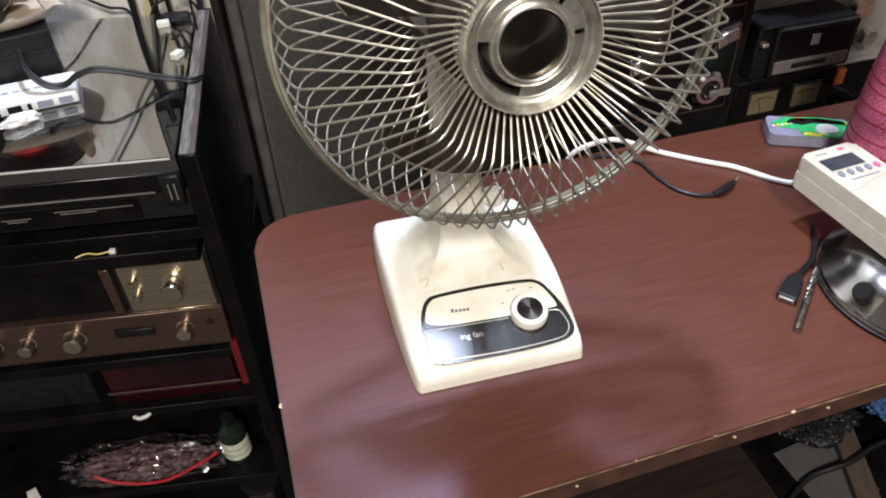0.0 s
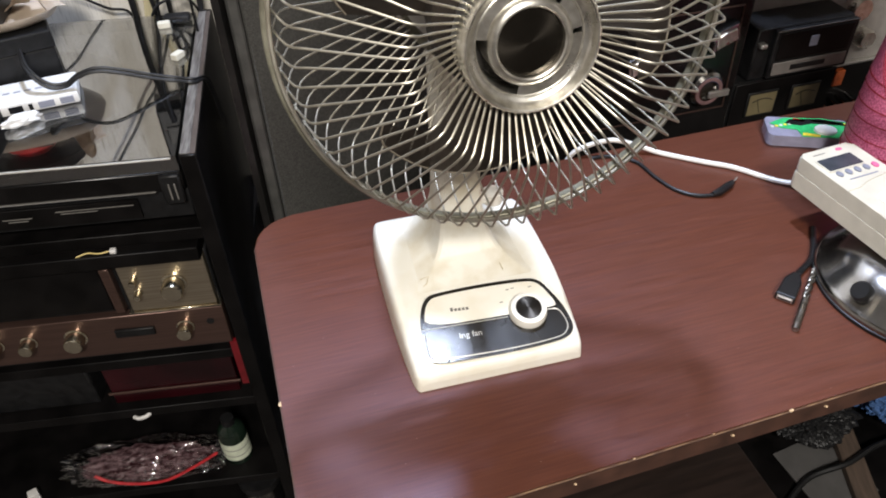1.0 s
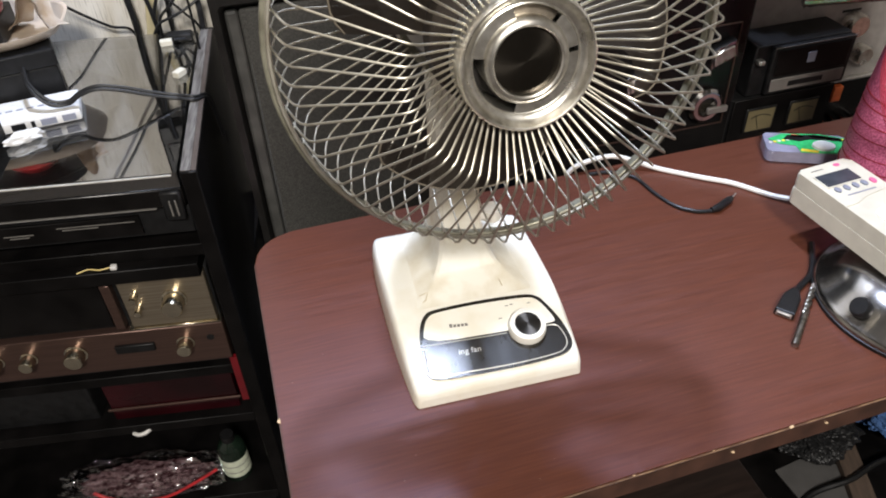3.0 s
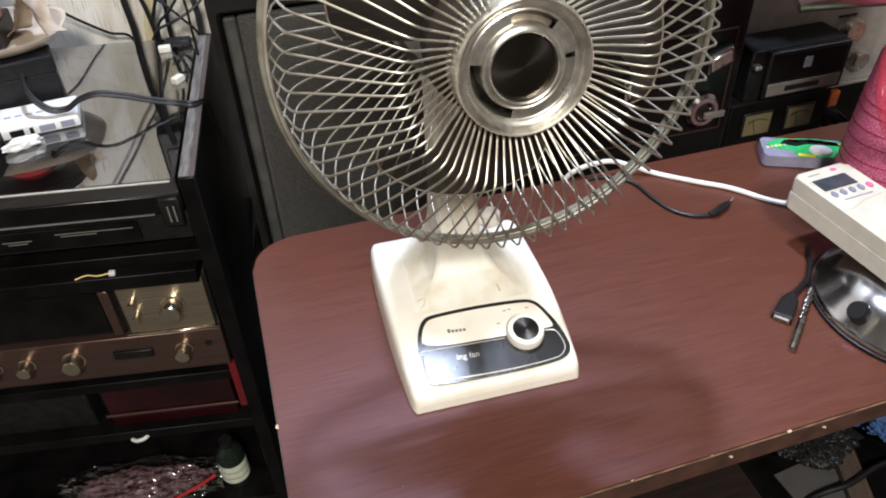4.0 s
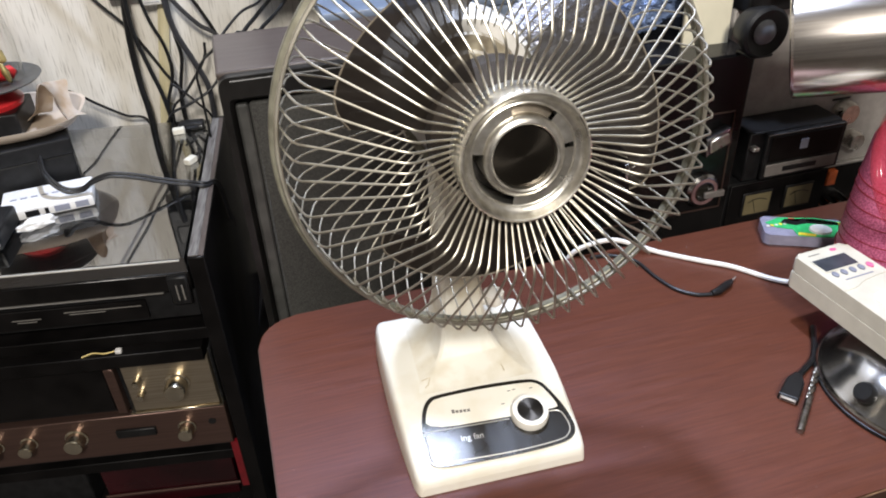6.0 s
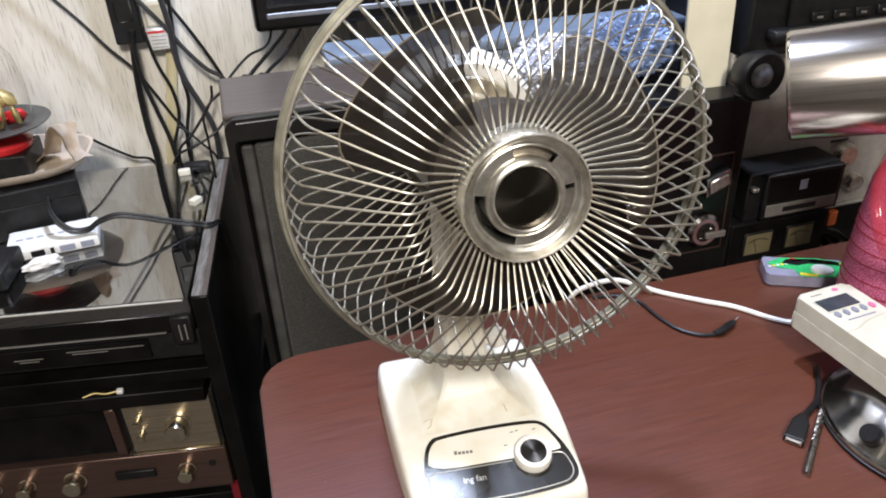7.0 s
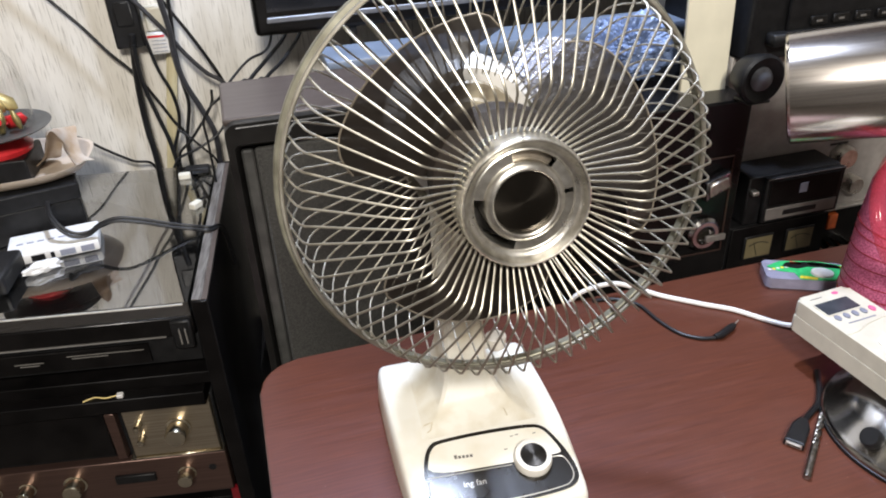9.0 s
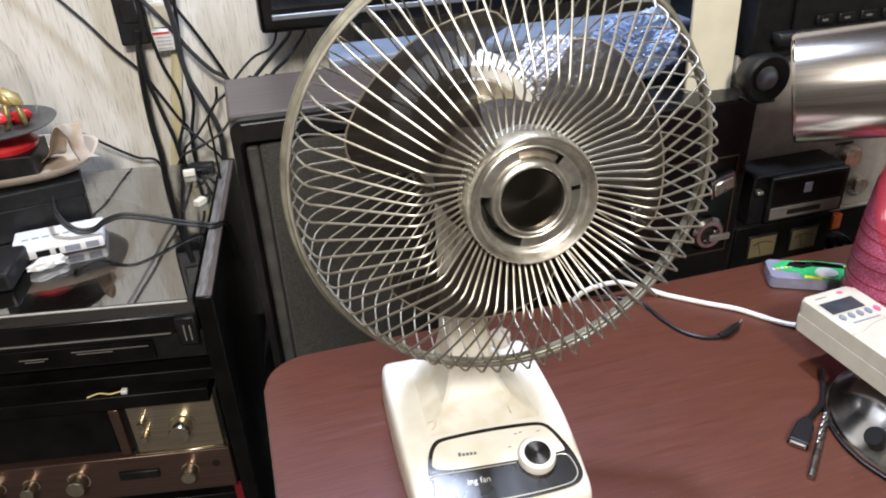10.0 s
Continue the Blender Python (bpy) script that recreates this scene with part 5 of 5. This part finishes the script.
def power_meter():
    M = pose(0.5375, 0.219, 0.785, 0, 0, 4)
    ob = empty_thing("power_meter", M, "cream plug-in power meter with grey display lying on the lamp", "power meter")
    W, L, H = 0.065, 0.138, 0.035
    part("lower_shell", prism(rounded(0, W, -L, 0, 0.005), 0.0, H * 0.52, 0.0025, 2), M_METER, ob)
    part("upper_shell", prism(rounded(0.0004, W - 0.0004, -L + 0.0004, -0.0004, 0.005), H * 0.54, H, 0.003, 3), M_METER, ob)
    part("seam", prism(rounded(0.001, W - 0.001, -L + 0.001, -0.001, 0.005), H * 0.515, H * 0.545), M_GREYINK, ob)
    part("display_frame", prism(rounded(0.0062, 0.0500, -0.0370, -0.0155, 0.002), H, H + 0.0008), M_METER, ob)
    part("display", prism(rounded(0.0077, 0.0483, -0.0355, -0.0170, 0.001), H + 0.0008, H + 0.0012), M_LCD, ob, "dark grey display")
    for k in range(5):
        o = part("button", lathe([(0.0033, 0), (0.0033, 0.0016), (0.002, 0.0022), (0, 0.0022)], 20), M_PINK if k == 4 else M_BUTTON, ob, "pink button" if k == 4 else "grey button")
        o.matrix_local = pose(0.0127 + k * 0.0107, -0.0425, H) @ Matrix.Diagonal((0.85, 1.25, 1, 1))
    part("logo_dot", prism([(0.0440 + 0.004 * math.cos(k), -0.007 + 0.0025 * math.sin(k)) for k in [i * 0.524 for i in range(12)]], H, H + 0.0003), M_PINK, ob)
    part("printed_line", prism([(0.012, -0.0085), (0.026, -0.0085), (0.026, -0.0075), (0.012, -0.0075)], H, H + 0.0003), M_GREYINK, ob)
    part("printed_line", prism([(0.016, -0.0530), (0.050, -0.0530), (0.050, -0.0515), (0.016, -0.0515)], H, H + 0.0003), M_BUTTON, ob)
    part("label_ridge", tube(smooth_line([(0.002, -0.0660, H), (0.016, -0.0650, H), (0.030, -0.0600, H), (0.048, -0.0575, H), (0.063, -0.0570, H)], 5), 0.0009, 6), M_METER, ob)
    so = part("socket", prism(rounded(0.016, 0.050, -0.120, -0.080, 0.010), H, H + 0.0015, 0.0006, 1), M_KNOBW, ob, "white socket face")
    for x in (0.022, 0.036):
        part("slot", prism([(x + 0.003, -0.104), (x + 0.005, -0.104), (x + 0.005, -0.096), (x + 0.003, -0.096)], H + 0.0015, H + 0.0019), M_RUBBER, so)


def lamp():
    ob = empty_thing("desk_lamp", pose(0.600, 0.088, T), "brushed steel desk lamp with round dark base", "lamp")
    base = part("base", lathe([(0, 0.0), (0.092, 0.0), (0.094, 0.003), (0.094, 0.008), (0.091, 0.011), (0.088, 0.0125), (0.078, 0.026), (0.060, 0.037), (0.038, 0.043), (0.0, 0.045)], 72), M_NICKEL, ob, "polished metal dome base", 50)
    # added dark rim stands for the shaded gap between base and table
    part("rim", lathe([(0.0925, 0.0), (0.0950, 0.001), (0.0950, 0.004), (0.0925, 0.0055)], 72), M_RUBBER, base, "added black rim for the shaded gap under the base")
    kb = part("switch_knob", lathe([(0, 0), (0.0095, 0), (0.0095, 0.006), (0.008, 0.009), (0, 0.009)], 24), M_RUBBER, base, "black switch knob")
    a = radians(186)
    kb.matrix_local = pose(0.079 * math.cos(a), 0.079 * math.sin(a), 0.0225, 0, -48, 0)
    head_a, head_b = Vector((0.562, 0.318, 1.006)), Vector((0.702, 0.206, 1.042))
    ax = (head_b - head_a).normalized()
    L = (head_b - head_a).length
    HM = Matrix.Translation(head_a - Vector((0.600, 0.088, T))) @ ax.to_track_quat("Z", "Y").to_matrix().to_4x4()
    sh = part("shade", lathe([(0, 0.0), (0.0500, 0.0), (0.0535, 0.0010), (0.0550, 0.0035), (0.0550, L - 0.0015), (0.0542, L), (0.0530, L - 0.001), (0.0530, 0.006), (0, 0.006)], 64), M_STEEL, ob, "brushed steel cylinder shade")
    sh.matrix_local = HM
    part("bulb", lathe([(0, L - 0.03), (0.02, L - 0.035), (0.026, L - 0.06), (0.018, L - 0.09), (0.013, L - 0.12), (0, L - 0.12)], 24), M_CARDW, sh)
    o = Vector((0.600, 0.088, T))
    part("arm", tube(smooth_line([(0.045, 0.0, 0.035), (0.115, 0.005, 0.10), (0.165, 0.06, 0.19), (0.150, 0.120, 0.235), (0.095, 0.150, 0.248), (head_a.lerp(head_b, 0.6) - o - Vector((0, 0, 0.054)))[:]], 8), 0.006, 12), M_STEEL, ob, "bent steel arm")


def small_things():
    z = T
    # white cord of the meter
    cable("white_cord", [(0.366, 0.404, z - 0.05), (0.374, 0.400, z - 0.012), (0.387, 0.394, z + 0.011), (0.425, 0.388, z + 0.020), (0.455, 0.380, z + 0.012), (0.482, 0.366, z + 0.0035), (0.518, 0.334, z + 0.0035), (0.546, 0.311, z + 0.0035), (0.574, 0.275, z + 0.0035), (0.588, 0.258, z + 0.008), (0.592, 0.240, z + 0.028), (0.586, 0.224, z + 0.052), (0.584, 0.212, z + 0.060)], 0.0029, M_WCORD, "white power cord lying across the table")
    # black lead with a jack
    j = empty_thing("audio_lead", None, "black audio lead with thin jack on the table", "cable")
    part("wire", tube(smooth_line([(0.40, 0.385, z + 0.002), (0.425, 0.380, z + 0.0022), (0.447, 0.360, z + 0.0022), (0.453, 0.325, z + 0.0022), (0.462, 0.296, z + 0.0022), (0.478, 0.279, z + 0.0024), (0.497, 0.2725, z + 0.003)]), 0.0023, 8), M_RUBBER, j)
    part("jack_body", tube([(0.494, 0.273, z + 0.0042), (0.502, 0.2735, z + 0.0045), (0.520, 0.2815, z + 0.0045), (0.527, 0.2855, z + 0.0042)], [0.0032, 0.0045, 0.0045, 0.003], 12), M_RUBBER, j)
    part("jack_tip", tube([(0.527, 0.2855, z + 0.0042), (0.537, 0.2915, z + 0.004)], 0.0009, 8), M_PORT, j)
    # socket lead
    u = empty_thing("socket_lead", None, "black cable ending in a flat metal socket", "cable")
    part("wire", tube(smooth_line([(0.560, 0.190, z + 0.003), (0.545, 0.170, z + 0.003), (0.527, 0.150, z + 0.003), (0.508, 0.139, z + 0.0035), (0.493, 0.131, z + 0.0045)]), 0.0031, 8), M_RUBBER, u)
    d = Vector((0.462 - 0.494, 0.1065 - 0.1315, 0)).normalized()
    ang = math.degrees(math.atan2(d.y, d.x))
    body = part("socket_body", prism([(-0.004, -0.0035), (0.008, -0.0080), (0.034, -0.0090), (0.034, 0.0090), (0.008, 0.0080), (-0.004, 0.0035)], 0.0, 0.0085, 0.0018, 2), M_RUBBER, u, "moulded black socket")
    body.matrix_local = pose(0.4935, 0.1310, z, 0, 0, ang)
    part("metal_mouth", box(0.0335, 0.0348, -0.0070, 0.0070, 0.0018, 0.0068), M_PORT, body)
    part("tongue", box(0.0346, 0.0352, -0.0060, 0.0060, 0.0045, 0.0060), M_CARDW, body)
    part("mouth_gap", box(0.0346, 0.0351, -0.0060, 0.0060, 0.0026, 0.0042), M_RUBBER, body)
    # drill bit
    a, b = Vector((0.5295, 0.1435, z + 0.0033)), Vector((0.4520, 0.0745, z + 0.0033))
    L = (a - b).length
    dr = empty_thing("drill_bit", Matrix.Translation(b) @ (a - b).to_track_quat("Z", "Y").to_matrix().to_4x4(), "worn steel twist drill bit lying on the table", "drill bit")
    part("shank", tube([(0, 0, 0), (0, 0, 0.002), (0, 0, L * 0.42)], [0.0028, 0.0033, 0.0033], 16), M_DRILL, dr)
    bm = bmesh.new()
    rings = []
    n = 46
    for k in range(n + 1):
        t = k / n
        tw = t * 2 * math.pi * 2.4
        zz = L * (0.42 + 0.58 * t)
        ring = []
        for i in range(12):
            aa = 2 * math.pi * i / 12
            r = 0.0033 * (1 - 0.52 * max(0, math.cos(2 * aa)) ** 1.5) * (1 if t < 0.93 else max(0.1, (1 - t) / 0.07))
            ring.append(bm.verts.new((r * math.cos(aa + tw), r * math.sin(aa + tw), zz)))
        rings.append(ring)
    for p, q in zip(rings, rings[1:]):
        for i in range(12):
            bm.faces.new((p[i], p[(i + 1) % 12], q[(i + 1) % 12], q[i]))
    part("flute", bm, M_DRILL, dr, "spiral flutes", 40)
    # blister pack
    bl = empty_thing("blister_pack", pose(0.664, 0.339, z, 0, 0, -26) @ Matrix.Diagonal((0.88, 1.0, 0.80, 1)), "clear blister pack with green, red and yellow card", "packaging")
    part("shell", prism(rounded(-0.058, 0.058, -0.024, 0.026, 0.010), 0.001, 0.020, 0.002, 2), M_BLISTER, bl, "clear plastic shell")
    part("insert", prism(rounded(-0.055, 0.055, -0.021, 0.023, 0.009), 0.002, 0.0195), mat("lilac_insert", (0.33, 0.32, 0.40), 0.4, scale=60, vary=0.2), bl, "lilac plastic insert")
    part("card", prism([(-0.05, 0.006), (-0.030, 0.020), (0.02, 0.023), (0.055, 0.016), (0.055, -0.012), (0.03, -0.021), (-0.012, -0.021), (-0.016, -0.006), (-0.036, -0.004)], 0.0202, 0.0209), M_GREEN, bl, "green printed card")
    for nm, o, mm in (("black_field", [(-0.030, 0.007), (-0.010, 0.003), (0.006, 0.009), (0.050, 0.008), (0.046, 0.016), (0.016, 0.021), (-0.022, 0.017)], M_MATTE), ("red_field", [(-0.018, 0.014), (-0.004, 0.012), (0.0, 0.018), (-0.016, 0.020)], M_RED), ("yellow_bar", [(0.006, 0.014), (0.054, 0.008), (0.055, 0.013), (0.008, 0.019)], M_YELLOW), ("yellow_bar", [(-0.012, -0.019), (0.010, -0.021), (0.012, -0.016), (-0.010, -0.013)], M_YELLOW)):
        part(nm, prism(o, 0.0209, 0.0212), mm, bl)
    wd = part("white_disc", lathe([(0.012, 0), (0.0115, 0.003), (0.008, 0.0045), (0, 0.005)], 32), M_CARDW, bl, "white round part")
    wd.matrix_local = pose(0.020, -0.006, 0.0209) @ Matrix.Diagonal((1.25, 0.9, 1, 1))
    for k in range(5):
        part("card_line", prism([(-0.05 + k * 0.006, -0.004 + 0.002 * k), (-0.046 + k * 0.006, -0.004 + 0.002 * k), (-0.046 + k * 0.006, 0.0 + 0.002 * k), (-0.05 + k * 0.006, 0.0 + 0.002 * k)], 0.0209, 0.0211), (M_CARDW, M_YELLOW)[k % 2], bl)
    # tumbler
    tu = empty_thing("tumbler", pose(0.695, 0.248, z), "pink glitter tumbler with clear red plastic handle", "tumbler")
    part("body", lathe([(0, 0), (0.044, 0), (0.047, 0.004), (0.048, 0.020), (0.052, 0.028), (0.0515, 0.06), (0.0495, 0.12), (0.046, 0.165), (0.038, 0.185), (0.033, 0.19), (0, 0.19)], 56), M_GLITTER, tu, "", 50)
    for k in range(7):
        zz = 0.034 + 0.0145 * k + 0.002 * (k % 2)
        r = 0.0530 - zz * 0.034
        bm = tube([((r + 0.0003) * math.cos(a), (r + 0.0003) * math.sin(a), zz + 0.003 * math.sin(a + k)) for a in [2 * math.pi * i / 48 for i in range(49)]], 0.0009, 5)
        part("cord", bm, M_CORD, tu, "red cord")
    part("handle", tube(smooth_line([(0.0, 0.020, 0.200), (-0.007, 0.017, 0.202), (-0.047, 0.001, 0.205), (-0.076, -0.018, 0.191), (-0.088, -0.033, 0.171), (-0.089, -0.046, 0.149), (-0.076, -0.053, 0.123), (-0.033, -0.046, 0.083), (-0.020, -0.030, 0.072)]), 0.0078, 14), M_REDCLEAR, tu, "thick clear red plastic handle")
    part("lid", lathe([(0.034, 0.186), (0.036, 0.190), (0.036, 0.212), (0.030, 0.222), (0, 0.223)], 40), M_PORT, tu, "silver metal lid")


power_meter()
lamp()
small_things()


# ---- clutter under the table ----
def under_table():
    crumple("black_bag", (0.055, 0.040, 0.030), (0.715, 0.205, 0.3005), M_MATTE, "crumpled black bag on the box under the table", "bag", 11, 1.6)
    crumple("blue_cloth", (0.06, 0.05, 0.04), (0.860, 0.20, 0.300), M_BLUE, "crumpled blue cloth on the box under the table", "cloth", 5, 1.6)
    # box, paper and offcut colours are darkened for the shade under the table
    cb = empty_thing("storage_crate", None, "dark lidded box standing under the table", "box")
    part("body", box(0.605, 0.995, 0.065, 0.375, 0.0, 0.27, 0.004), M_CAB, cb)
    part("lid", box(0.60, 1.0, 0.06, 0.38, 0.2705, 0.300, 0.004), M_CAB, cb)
    thing("paper_sheet", prism([(-0.045, -0.06), (0.05, -0.055), (0.048, 0.05), (-0.035, 0.055)], 0, 0.004), mat("shaded_grey_paper", (0.065, 0.062, 0.06), 0.7, scale=40, vary=0.15), pose(0.685, 0.135, 0.3005, 0, 0, 10), "greyish paper sheet under the table", "paper")
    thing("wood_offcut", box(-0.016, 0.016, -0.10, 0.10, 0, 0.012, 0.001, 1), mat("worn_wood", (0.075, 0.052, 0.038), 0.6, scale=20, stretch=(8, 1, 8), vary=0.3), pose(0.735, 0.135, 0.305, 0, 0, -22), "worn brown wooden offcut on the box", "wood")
    cable("floor_cable", [(0.60, 0.105, 0.306), (0.66, 0.132, 0.310), (0.72, 0.130, 0.322), (0.78, 0.142, 0.322), (0.90, 0.15, 0.308)], 0.0042, M_RUBBER, "thick black cable on the box under the table")


under_table()
